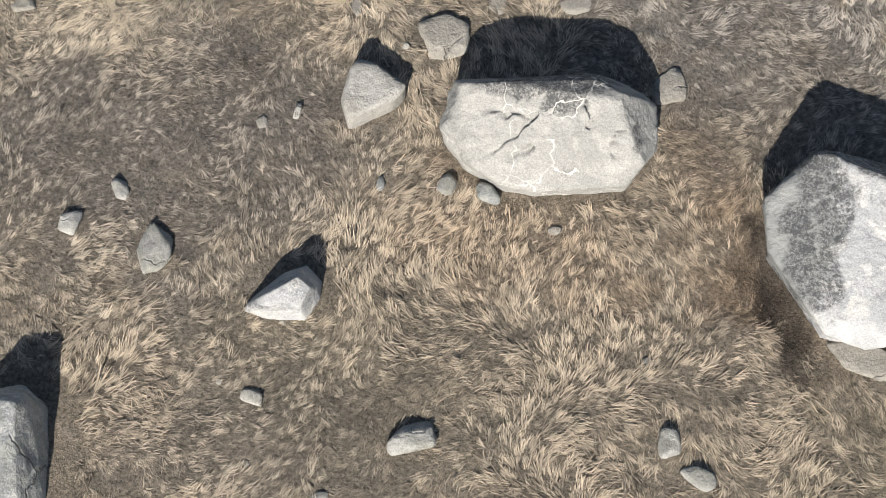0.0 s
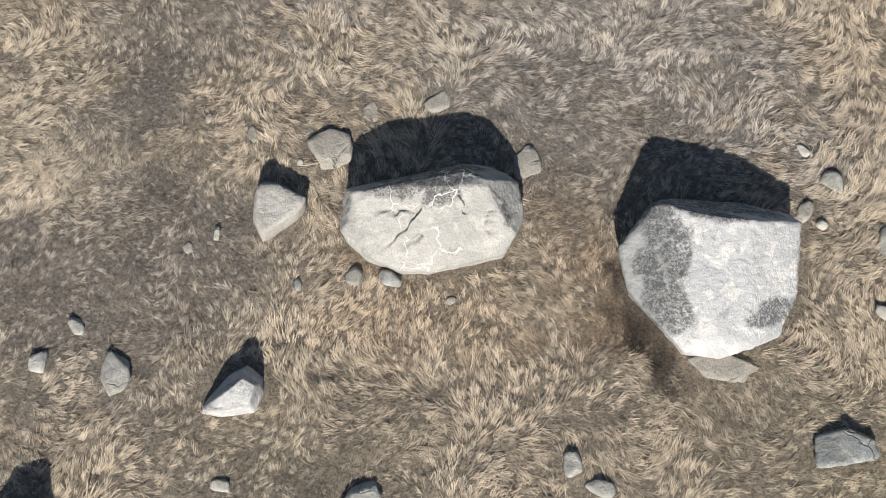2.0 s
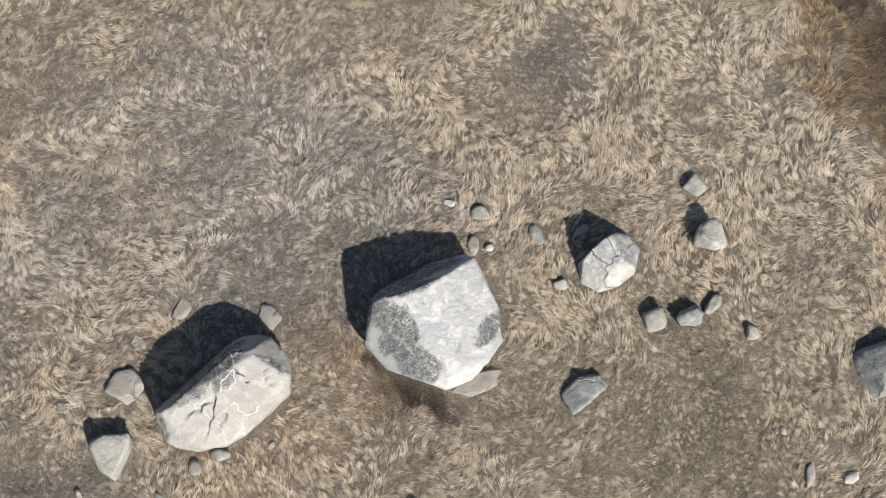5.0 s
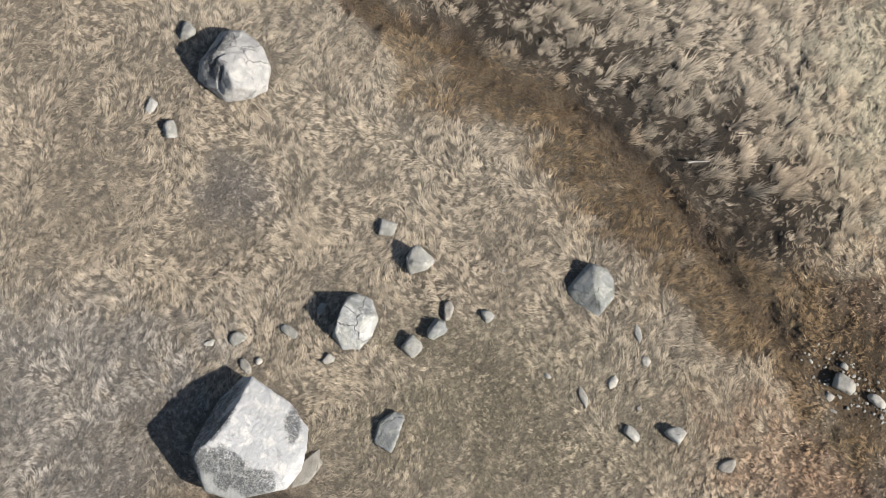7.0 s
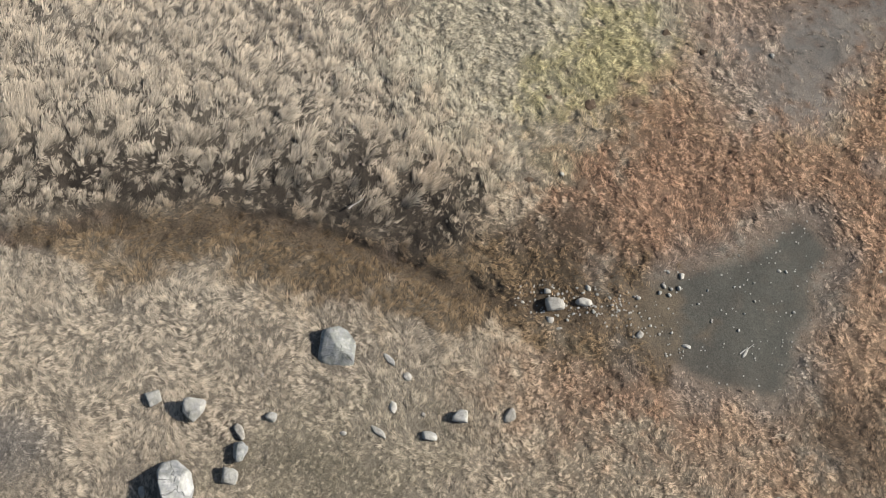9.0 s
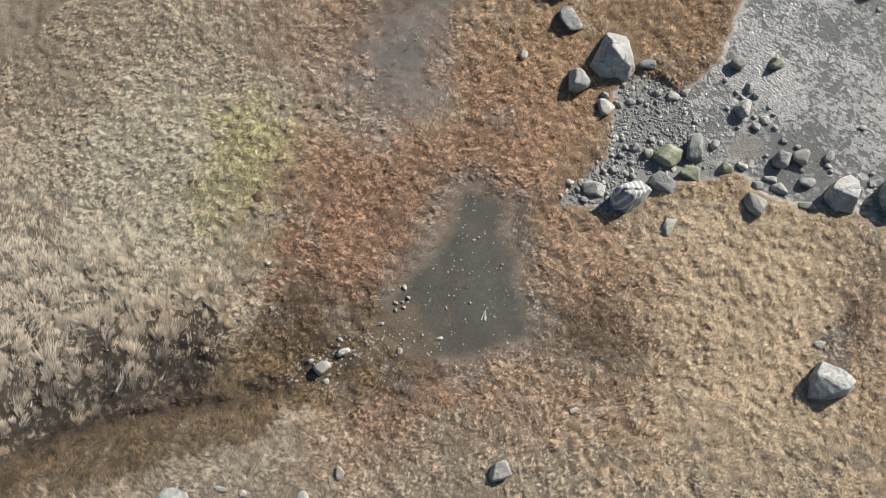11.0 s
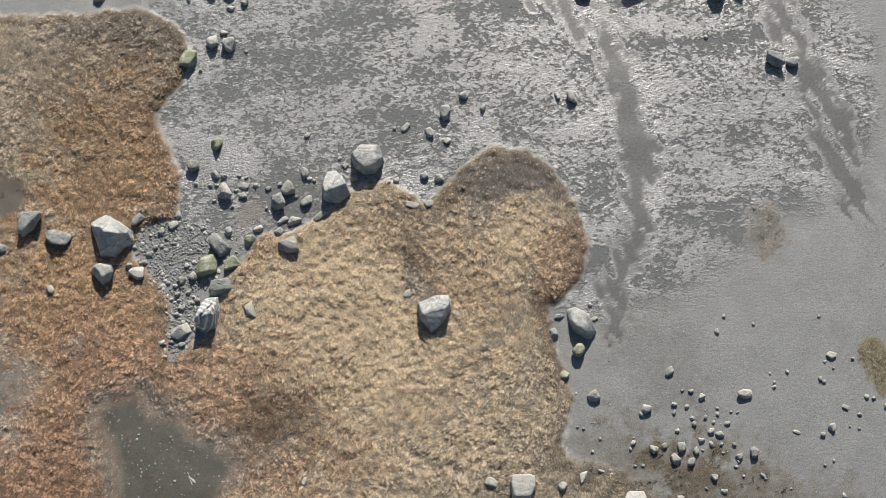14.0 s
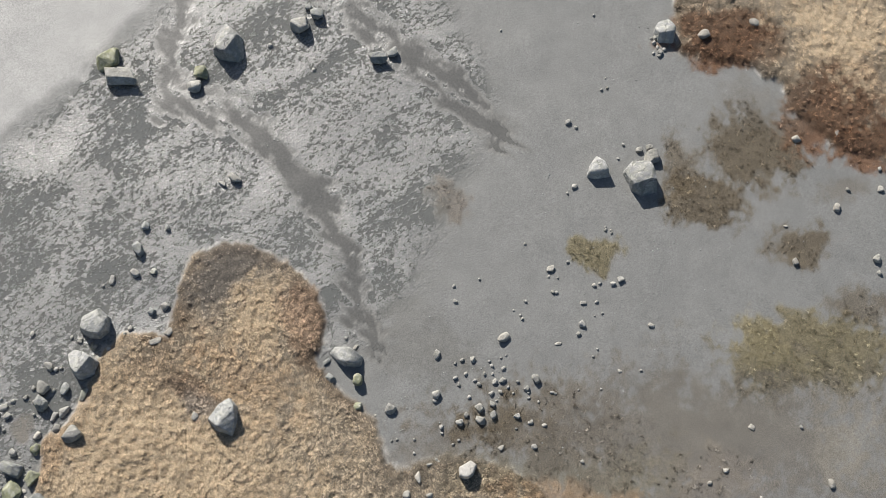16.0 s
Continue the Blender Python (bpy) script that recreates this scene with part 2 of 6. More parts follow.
def fbm(x, y, scale, octaves=4, seed=1):
    """Smooth noise from 0 to 1, with features of about 1 / scale metres."""
    total, norm, amp = np.zeros_like(x), 0.0, 1.0
    for o in range(octaves):
        u, v = x * scale + 17.3 * o, y * scale - 9.1 * o
        ix, iy = np.floor(u), np.floor(v)
        fx, fy = u - ix, v - iy
        fx, fy = fx * fx * (3 - 2 * fx), fy * fy * (3 - 2 * fy)
        ix, iy = ix.astype(np.int64), iy.astype(np.int64)
        a, b = lattice(ix, iy, seed + o), lattice(ix + 1, iy, seed + o)
        c, d = lattice(ix, iy + 1, seed + o), lattice(ix + 1, iy + 1, seed + o)
        total += amp * ((a * (1 - fx) + b * fx) * (1 - fy) + (c * (1 - fx) + d * fx) * fy)
        norm += amp
        amp *= 0.5
        scale *= 2.03
    return total / norm


def ease(a, b, v):
    s = np.clip((v - a) / (b - a), 0, 1)
    return s * s * (3 - 2 * s)


def line_distance(x, y, line, closed=False):
    best = np.full(x.shape, 1e9)
    inside = np.zeros(x.shape, bool)
    pairs = list(zip(line, line[1:] + line[:1])) if closed else list(zip(line, line[1:]))
    for (ax, ay), (bx, by) in pairs:
        ex, ey = bx - ax, by - ay
        s = np.clip(((x - ax) * ex + (y - ay) * ey) / (ex * ex + ey * ey + 1e-9), 0, 1)
        best = np.minimum(best, np.hypot(x - ax - s * ex, y - ay - s * ey))
        if closed:
            cross = (ay > y) != (by > y)
            inside ^= cross & (x < ex * (y - ay) / (ey if abs(ey) > 1e-9 else 1e-9) + ax)
    return np.where(inside, best, -best) if closed else best


SHORE_W = [(14.19, -25.84), (10.59, -25.64), (9.27, -25.60), (8.60, -25.69), (7.78, -25.64), (6.99, -25.23), (6.55, -24.68), (6.44, -23.91), (6.53, -23.38), (7.08, -22.76), (7.39, -22.19), (7.07, -21.33), (6.77, -20.40), (6.77, -19.71), (6.99, -19.16), (6.76, -19.59), (6.88, -19.08), (7.47, -18.97), (7.82, -18.67), (7.89, -17.95), (7.42, -17.46), (7.02, -16.86), (6.95, -16.22), (7.03, -15.54), (7.00, -14.83)]
SHORE_E = [(6.55, -15.27), (5.90, -15.56), (5.58, -16.50), (5.37, -17.15), (5.02, -17.64), (4.51, -18.34), (3.79, -18.44), (2.97, -18.72), (2.37, -19.20), (1.76, -19.65), (0.88, -19.76), (0.38, -19.36), (-0.04, -18.99), (-0.45, -19.35), (-1.01, -19.96), (-2.15, -20.65), (-2.95, -20.46), (-3.59, -20.04), (-3.99, -19.38), (-4.33, -18.55), (-4.49, -17.51), (-3.97, -16.55), (-3.19, -15.80), (-3.30, -15.09), (-3.43, -14.25), (-3.62, -13.45), (-3.53, -13.05), (-3.29, -12.16), (-3.50, -11.73)]
SHORE_S = [(-4.78, -11.44), (-5.76, -10.31), (-6.35, -8.94), (-6.66, -6.98), (-8.05, -2.46), (-10.98, 2.30), (-18.52, 2.20), (-25.32, -6.98), (-21.22, -11.03), (-20.19, -12.45), (-19.94, -14.06), (-20.29, -15.02), (-19.57, -16.38), (-18.33, -17.57), (-19.37, -19.15), (-21.98, -22.55), (-12.50, -35.38), (-0.40, -41.29), (13.88, -33.31)]
POOL = [(7.40, -9.80), (7.90, -9.95), (8.05, -10.70), (8.12, -11.41), (8.02, -12.20), (8.28, -12.80), (8.52, -13.25), (8.65, -13.70), (8.20, -14.00), (7.85, -14.15), (7.50, -13.75), (7.23, -13.42), (6.63, -13.41), (6.30, -12.75), (5.75, -12.45), (5.35, -12.10), (5.45, -11.60), (5.91, -10.75), (6.53, -10.15)]
GULLY = [(12.72, 7.63), (13.08, 6.05), (13.09, 4.95), (12.95, 4.10), (12.62, 3.30), (12.24, 2.60), (11.78, 1.80), (11.70, 1.10), (11.62, 0.37), (11.48, -0.39), (11.30, -1.10), (11.01, -2.32), (10.68, -3.55), (10.18, -4.55), (9.55, -5.42), (8.98, -6.25), (8.55, -7.07), (8.25, -7.86), (7.93, -8.50), (7.55, -9.40), (7.30, -9.95)]
MARSH = [(12.61, 9.26), (13.27, 4.98), (13.00, 3.51), (12.13, 2.06), (11.77, 0.40), (11.48, -1.35), (11.25, -2.33), (10.76, -3.53), (10.31, -4.50), (9.81, -5.26), (9.26, -6.11), (9.45, -7.33), (10.62, -8.14), (12.67, -7.59), (14.43, -6.46), (22.68, -5.60), (21.37, 13.82)]
RUN1 = [(-4.95, -27.40), (-4.75, -26.00), (-5.55, -24.50), (-5.95, -22.20), (-6.15, -20.50), (-6.00, -18.70), (-5.55, -17.40), (-4.85, -16.10), (-4.95, -15.20)]
RUN2 = [(-10.70, -25.00), (-10.83, -24.15), (-11.31, -22.78), (-11.62, -21.51), (-11.60, -20.33), (-11.80, -19.10), (-11.95, -18.30)]
RUN3 = [(-6.47, -28.23), (-4.60, -26.56), (-4.13, -25.45), (-5.07, -24.30)]
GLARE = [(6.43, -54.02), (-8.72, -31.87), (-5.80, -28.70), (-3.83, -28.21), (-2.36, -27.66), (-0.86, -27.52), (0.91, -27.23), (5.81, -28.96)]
GRAVEL = [(7.77, -18.34), (7.10, -19.03), (6.05, -18.74), (5.31, -18.00), (5.87, -17.46), (6.24, -16.82), (5.93, -15.63), (6.93, -15.10), (6.87, -16.09), (6.95, -16.88), (7.38, -17.56)]
MUD = SHORE_W + SHORE_E + SHORE_S

STEP = 0.08
core_x, core_y = np.arange(-26.0, 20.0, STEP), np.arange(-34.0, 10.0, STEP)
reach = np.array([0.15, 0.35, 0.7, 1.3, 2.5, 5, 9, 16, 30, 60, 120, 250, 500, 1000, 2500])
xs = np.concatenate([core_x[0] - reach[::-1], core_x, core_x[-1] + reach])
ys = np.concatenate([core_y[0] - reach[::-1], core_y, core_y[-1] + reach])
GX, GY = np.meshgrid(xs, ys)
wx = GX + 0.35 * (fbm(GX, GY, 1.3, 4, 5) - 0.5) + 0.24 * (fbm(GX, GY, 6.0, 3, 8) - 0.5)
wy = GY + 0.35 * (fbm(GX, GY, 1.3, 4, 6) - 0.5) + 0.24 * (fbm(GX, GY, 6.0, 3, 9) - 0.5)
bx = GX + 1.1 * (fbm(GX, GY, 0.9, 5, 15) - 0.5)
by = GY + 1.1 * (fbm(GX, GY, 0.9, 5, 16) - 0.5)

COLOURS = {
    "straw": (0.408, 0.328, 0.228), "pale": (0.594, 0.491, 0.351), "greybrown": (0.235, 0.203, 0.167), "peat": (0.125, 0.083, 0.056), "dirt": (0.35, 0.308, 0.258),
    "olive": (0.20, 0.17, 0.095), "oliveyellow": (0.30, 0.25, 0.12), "rustgrass": (0.33, 0.21, 0.11), "brown": (0.145, 0.098, 0.060), "rust": (0.36, 0.213, 0.125), "matbrown": (0.135, 0.103, 0.06),
    "ochre": (0.42, 0.262, 0.135), "yellow": (0.522, 0.460, 0.230), "palegreen": (0.60, 0.535, 0.385), "sand": (0.92, 0.70, 0.44),
    "earth": (0.165, 0.115, 0.077), "gap": (0.085, 0.062, 0.043), "poolmud": (0.043, 0.047, 0.038), "mud": (0.172, 0.174, 0.166), "silt": (0.144, 0.125, 0.098), "brownmud": (0.105, 0.101, 0.087), "redbrown": (0.19, 0.095, 0.045), "dark": (0.085, 0.065, 0.05), "pond": (0.075, 0.06, 0.038),
}
zone = np.empty(GX.shape + (3,))
zone[:] = COLOURS["straw"]
wet = np.zeros_like(GX)
patchy = fbm(GX, GY, 1.6, 5, 31)
flecks = fbm(GX, GY, 5.0, 3, 33)
crumble = fbm(GX, GY, 9.0, 2, 34)


def patch(x, y, rx, ry, turn, colour, strength, soft):
    """A stretch of other growth or soil with a ragged edge."""
    global zone
    c, s = math.cos(radians(turn)), math.sin(radians(turn))
    u, v = ((bx - x) * c + (by - y) * s) / rx, ((by - y) * c - (bx - x) * s) / ry
    k = strength * ease(1 + 0.8 * soft, 1 - 0.8 * soft, np.hypot(u, v) + 1.8 * soft * (patchy - 0.5) + 1.9 * soft * (flecks - 0.5) + 1.3 * soft * (crumble - 0.5))
    zone += k[..., None] * (np.array(COLOURS[colour]) - zone)
    if colour == "pond":
        wet[:] = np.maximum(wet, 0.6 * k)
    elif colour in ("mud", "dark", "brownmud"):
        wet[:] = np.maximum(wet, 0.8 * k)
    elif colour != "silt":
        wet[:] = wet * (1 - 0.9 * k)
    else:
        wet[:] = wet * (1 - 0.45 * k)


# meadow
patch(-3.16, 0.87, 2.16, 1.79, 3, 'greybrown', 0.80, 0.60)
patch(2.85, 1.84, 1.32, 0.98, -8, 'greybrown', 0.75, 0.60)
patch(-1.14, -1.79, 1.41, 0.66, 3, 'greybrown', 0.45, 0.60)
patch(-3.07, -0.70, 0.39, 0.56, 3, 'pale', 0.55, 0.60)
patch(-3.97, 2.00, 0.90, 0.42, 3, 'pale', 0.80, 0.60)
patch(0.84, -0.27, 1.86, 0.77, 3, 'straw', 0.80, 0.60)
patch(-3.21, 2.71, 0.90, 0.93, -3, 'pale', 0.90, 0.60)
patch(0.69, 2.83, 0.91, 0.54, -3, 'pale', 0.75, 0.60)
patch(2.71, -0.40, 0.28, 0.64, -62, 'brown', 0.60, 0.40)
patch(0.16, 0.65, 0.35, 0.18, -24, 'rustgrass', 0.50, 0.60)
patch(2.19, 0.78, 0.36, 0.72, 17, 'rustgrass', 0.35, 0.60)
patch(-0.69, -1.50, 1.18, 0.64, -3, 'olive', 0.25, 0.60)
patch(-2.02, 2.78, 0.54, 0.60, -3, 'greybrown', 0.70, 0.60)
patch(3.05, 3.09, 1.22, 1.54, -20, 'greybrown', 0.80, 0.60)
patch(0.32, 4.65, 1.01, 0.72, -20, 'dirt', 0.65, 0.60)
patch(1.39, 4.24, 0.51, 1.27, -20, 'straw', 0.80, 0.60)
patch(-1.57, 3.77, 1.05, 0.90, -20, 'greybrown', 0.60, 0.60)
patch(6.00, 2.83, 2.05, 0.73, -20, 'straw', 0.80, 0.60)
patch(7.49, 1.90, 0.66, 0.73, -20, 'greybrown', 0.50, 0.60)
patch(2.78, -0.24, 0.94, 0.55, -21, 'rustgrass', 0.40, 0.60)
patch(0.79, -0.21, 0.99, 0.40, -10, 'rustgrass', 0.35, 0.60)
patch(3.54, 3.84, 2.86, 0.82, -54, 'dirt', 0.60, 0.60)
patch(1.81, 3.91, 1.69, 1.73, -49, 'dirt', 0.50, 0.60)
patch(6.56, 3.09, 1.60, 1.06, -49, 'straw', 0.90, 0.60)
patch(7.48, 2.02, 0.44, 0.44, -49, 'greybrown', 0.70, 0.60)
patch(9.49, -0.78, 2.28, 2.06, -49, 'pale', 0.55, 0.60)
patch(1.86, 4.81, 0.51, 0.63, -49, 'pale', 0.70, 0.60)
patch(3.60, 3.65, 2.01, 1.57, -69, 'dirt', 0.70, 0.60)
patch(5.89, -4.45, 2.52, 1.35, -69, 'olive', 0.35, 0.60)
patch(8.14, -2.27, 2.45, 0.70, -69, 'straw', 0.60, 0.60)
patch(7.73, 1.98, 0.58, 0.62, -69, 'greybrown', 0.60, 0.60)
patch(6.11, 3.64, 1.33, 0.90, -69, 'straw', 0.80, 0.60)
patch(5.20, -2.70, 2.30, 1.60, -40, 'olive', 0.35, 0.60)
# dark soil in the hollow by the boulder, overhang shade put into its colour
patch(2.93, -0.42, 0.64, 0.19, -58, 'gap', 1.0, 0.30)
# gully
patch(11.45, 3.36, 2.24, 1.28, -86, 'pale', 0.80, 0.60)
patch(10.94, -1.93, 2.33, 0.56, -105, 'brown', 0.75, 0.60)
patch(6.87, -9.66, 1.23, 1.54, -128, 'redbrown', 0.45, 0.60)
patch(9.49, -9.59, 1.23, 0.65, -86, 'redbrown', 0.35, 0.60)
patch(9.63, -5.06, 2.47, 0.81, -126, 'brown', 0.80, 0.60)
patch(6.48, -8.38, 1.61, 1.51, -128, 'rust', 0.50, 0.60)
patch(7.45, -4.67, 1.60, 1.23, -86, 'pale', 0.30, 0.60)
# marsh
patch(14.23, -2.26, 4.98, 2.61, -102, 'pale', 0.85, 0.60)
patch(10.95, -6.63, 1.48, 0.83, -129, 'brown', 0.35, 0.60)
patch(13.67, -9.09, 2.42, 2.49, -111, 'palegreen', 0.85, 0.60)
patch(12.70, -10.86, 0.58, 1.57, -102, 'yellow', 0.80, 0.60)
patch(10.84, -9.52, 0.71, 0.57, -111, 'oliveyellow', 0.50, 0.60)
patch(13.34, -11.84, 0.73, 0.95, -111, 'palegreen', 0.60, 0.60)
patch(10.18, -13.19, 3.38, 2.18, -114, 'ochre', 0.85, 0.60)
patch(9.30, -10.75, 1.91, 1.36, -103, 'rust', 0.80, 0.60)
patch(9.56, -12.33, 1.55, 1.14, -114, 'rust', 0.70, 0.60)
patch(8.37, -14.94, 3.11, 1.40, -114, 'rust', 0.70, 0.60)
patch(9.49, -16.94, 2.44, 2.49, -114, 'ochre', 0.85, 0.60)
patch(11.84, -14.73, 1.48, 1.76, -114, 'dirt', 0.90, 0.60)
patch(12.23, -13.54, 0.99, 1.76, -114, 'dirt', 0.50, 0.60)
patch(5.76, -10.92, 2.92, 0.93, -124, 'rust', 0.65, 0.60)
patch(4.43, -13.82, 1.48, 1.50, -114, 'brown', 0.70, 0.60)
patch(3.80, -12.70, 1.01, 0.57, -114, 'dirt', 0.70, 0.60)
patch(5.88, -12.92, 0.69, 0.71, -114, 'dirt', 0.50, 0.60)
patch(7.27, -8.74, 0.92, 0.35, -104, 'olive', 0.60, 0.60)
patch(16.79, -17.65, 2.08, 1.66, -159, 'dirt', 0.60, 0.60)
patch(15.03, -17.07, 1.77, 1.94, -159, 'redbrown', 0.30, 0.60)
patch(13.44, -14.76, 2.44, 1.84, -159, 'rust', 0.50, 0.60)
patch(13.30, -16.42, 1.05, 2.30, -150, 'brownmud', 0.85, 0.60)
patch(11.60, -15.00, 1.25, 0.85, -60, 'brownmud', 0.55, 0.60)
patch(13.20, -16.95, 0.75, 0.50, -159, 'brownmud', 0.9, 0.35)
patch(8.17, -16.26, 1.86, 2.56, -159, 'ochre', 0.80, 0.60)
patch(8.51, -20.61, 1.64, 1.82, -159, 'ochre', 0.80, 0.60)
patch(9.07, -21.21, 0.90, 0.68, -159, 'olive', 0.60, 0.60)
patch(8.38, -14.55, 2.11, 1.19, -159, 'rust', 0.75, 0.60)
patch(9.98, -11.29, 2.37, 1.51, -179, 'rust', 0.75, 0.60)
patch(12.92, -10.70, 0.95, 1.50, -159, 'yellow', 0.90, 0.60)
patch(2.37, -15.71, 4.05, 3.95, -159, 'sand', 0.90, 0.60)
patch(5.34, -14.12, 2.11, 1.54, 159, 'rust', 0.75, 0.60)
patch(3.75, -13.03, 1.64, 1.25, -159, 'brown', 0.60, 0.60)
patch(0.55, -18.48, 1.14, 0.91, -159, 'brown', 0.60, 0.60)
patch(0.15, -17.10, 0.59, 1.10, -159, 'earth', 0.85, 0.45)
patch(-2.80, -19.42, 1.57, 1.21, -159, 'greybrown', 0.90, 0.60)
patch(-2.47, -18.01, 1.12, 0.74, -159, 'sand', 0.85, 0.60)
patch(-3.92, -16.99, 1.32, 0.68, -129, 'rust', 0.60, 0.60)
patch(-1.12, -16.71, 0.84, 1.59, -159, 'ochre', 0.40, 0.60)
patch(-3.49, -15.01, 0.54, 1.78, -159, 'brown', 0.50, 0.60)
patch(5.29, -10.68, 3.35, 1.08, -159, 'rust', 0.50, 0.60)
patch(-0.40, -19.49, 0.86, 0.46, -159, 'brown', 0.60, 0.60)
patch(4.85, -18.01, 1.15, 0.47, -159, 'ochre', 0.50, 0.60)
patch(9.28, -15.59, 0.43, 0.43, -159, 'dirt', 0.80, 0.30)
patch(11.83, -19.98, 0.78, 0.81, -159, 'pond', 1.00, 0.12)
patch(-2.82, -20.16, 1.50, 0.84, -159, 'greybrown', 0.95, 0.35)
patch(0.25, -16.80, 0.45, 0.60, -159, 'dirt', 0.50, 0.45)
patch(8.33, -25.04, 2.31, 0.92, 168, 'greybrown', 0.70, 0.60)
patch(8.52, -23.05, 2.11, 2.10, 168, 'brown', 0.50, 0.60)
patch(7.32, -20.51, 0.95, 1.68, 168, 'rust', 0.40, 0.60)
patch(9.18, -15.90, 2.13, 0.93, 168, 'rust', 0.60, 0.60)
patch(14.90, -16.80, 2.0, 2.2, -159, 'redbrown', 0.45, 0.60)
patch(14.60, -18.60, 1.2, 1.0, -159, 'brownmud', 0.45, 0.60)
patch(8.60, -21.20, 1.8, 2.4, 168, 'rustgrass', 0.6, 0.60)
# thin and thick growth, older and fresher
zone *= (0.82 + 0.36 * fbm(GX, GY, 1.1, 4, 35))[..., None]
zone += (0.22 * ease(0.52, 0.68, fbm(GX, GY, 2.3, 4, 36)) * ease(-9.0, -6.0, GY))[..., None] * (np.array(COLOURS["straw"]) * 0.95 - zone)
patch(9.25, -8.70, 1.35, 0.75, -100, 'brown', 0.85, 0.45)
patch(8.35, -8.35, 0.75, 0.50, -100, 'peat', 0.8, 0.45)
patch(6.90, -9.55, 0.95, 0.45, -60, 'brown', 0.7, 0.5)
patch(4.40, -13.40, 1.1, 0.8, -110, 'brown', 0.55, 0.5)
# mud, pool and runnels
flat_sd = line_distance(wx, wy, MUD, True)
pool_sd = line_distance(wx, wy, POOL, True)
gully_d = line_distance(wx, wy, GULLY)
marsh_sd = line_distance(wx, wy, MARSH, True)
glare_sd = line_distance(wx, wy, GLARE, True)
gravel_sd = line_distance(wx, wy, GRAVEL, True)
rx_, ry_ = 0.4 * wx + 0.6 * bx, 0.4 * wy + 0.6 * by
runs_d = np.minimum(np.minimum(line_distance(rx_, ry_, RUN1) / 0.42, line_distance(rx_, ry_, RUN2) / 0.42), line_distance(rx_, ry_, RUN3) / 0.42)
runs_d = runs_d + 2.6 * (fbm(0.30 * GX - 0.6 * GY, 2.6 * GX + 1.2 * GY, 1.5, 4, 51) - 0.47)
flat = ease(-0.08, 0.14, flat_sd)
pool_sd = 0.55 * pool_sd + 0.45 * line_distance(bx, by, POOL, True)
pool_in = ease(-0.4, 0.2, pool_sd)
gully_in = ease(0.34, 0.14, 0.5 * gully_d + 0.5 * line_distance(bx, by, GULLY)) * ease(0.0, -0.7, pool_sd)
run_in = ease(1.6, 0.5, runs_d + 1.2 * (flecks - 0.5)) * flat
for cover, colour in ((flat, "mud"), (pool_in * 0.92, "poolmud"), (gully_in * 0.9, "peat"), (run_in * 0.75, "brownmud")):
    zone += cover[..., None] * (np.array(COLOURS[colour]) - zone)
gloss = np.zeros_like(GX)
for x, y, rx, ry in ((1.5, -22.5, 9.5, 5.0), (-4.5, -20.5, 5.5, 5.0), (-4.6, -17.6, 1.6, 2.4), (-6.0, -25.0, 7.0, 3.5), (-9.3, -22.3, 4.0, 4.2)):
    gloss = np.maximum(gloss, ease(1.25, 0.8, np.hypot((bx - x) / rx, (by - y) / ry)))
gloss_zone = gloss * (1 - ease(0.1, 0.6, glare_sd))
rim = ease(0.5, 0.0, np.abs(flat_sd + 0.1)) * (1 - flat)
fringe = ease(-1.0, -0.05, pool_sd + 0.8 * (patchy - 0.5)) * (1 - pool_in) * (1 - flat)
zone += (0.75 * fringe)[..., None] * (np.array(COLOURS["dirt"]) * 0.7 - zone)
crust = ease(0.07, 0.0, np.abs(flat_sd - 0.06)) * ease(0.45, 0.6, patchy)
zone += (0.6 * crust)[..., None] * (np.array((0.5, 0.49, 0.46)) - zone)
zone += (0.35 * rim)[..., None] * (np.array(COLOURS["brown"]) - zone)
zone += (-0.12 * flat * gloss_zone)[..., None] * zone
# sky and sun glare on the smooth water, painted as a paler colour
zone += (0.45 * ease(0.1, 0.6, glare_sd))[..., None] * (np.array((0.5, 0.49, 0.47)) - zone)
wet = np.maximum.reduce([wet, 0.62 * flat, 0.42 * pool_in])
wet = np.maximum(wet, flat * gloss)
ripple = flat * (0.42 + 0.58 * gloss) * (1 - 0.9 * run_in) * (1 - ease(0.0, 0.5, glare_sd)) + 0.1 * pool_in * ease(0.42, 0.6, patchy)
wet = np.maximum(wet, flat * run_in)
# mats and silt on the mud
patch(-18.14, -13.55, 1.37, 1.37, 144, 'matbrown', 0.85, 0.35)
patch(-15.69, -13.32, 1.47, 0.84, 128, 'matbrown', 0.85, 0.35)
patch(-15.71, -14.45, 0.52, 0.85, 144, 'matbrown', 0.70, 0.60)
patch(-17.09, -10.31, 1.05, 0.71, 155, 'matbrown', 0.80, 0.40)
patch(-11.94, -13.81, 0.77, 0.57, 165, 'olive', 0.95, 0.25)
patch(-9.30, -17.83, 0.89, 0.76, 176, 'greybrown', 0.85, 0.30)
patch(-15.16, -7.67, 2.70, 1.19, 149, 'olive', 0.95, 0.30)
patch(-14.22, -8.87, 0.84, 0.69, 144, 'oliveyellow', 0.40, 0.60)
patch(-17.31, -7.85, 0.67, 0.53, 144, 'matbrown', 0.60, 0.60)
patch(-11.07, -7.38, 5.86, 2.10, 144, 'silt', 0.75, 0.60)
patch(-7.07, -8.83, 3.70, 0.96, 144, 'olive', 0.40, 0.60)
patch(-6.78, -8.44, 1.92, 0.48, 144, 'ochre', 0.50, 0.60)
patch(-14.39, -5.03, 0.98, 0.98, 144, 'palegreen', 0.12, 0.70)
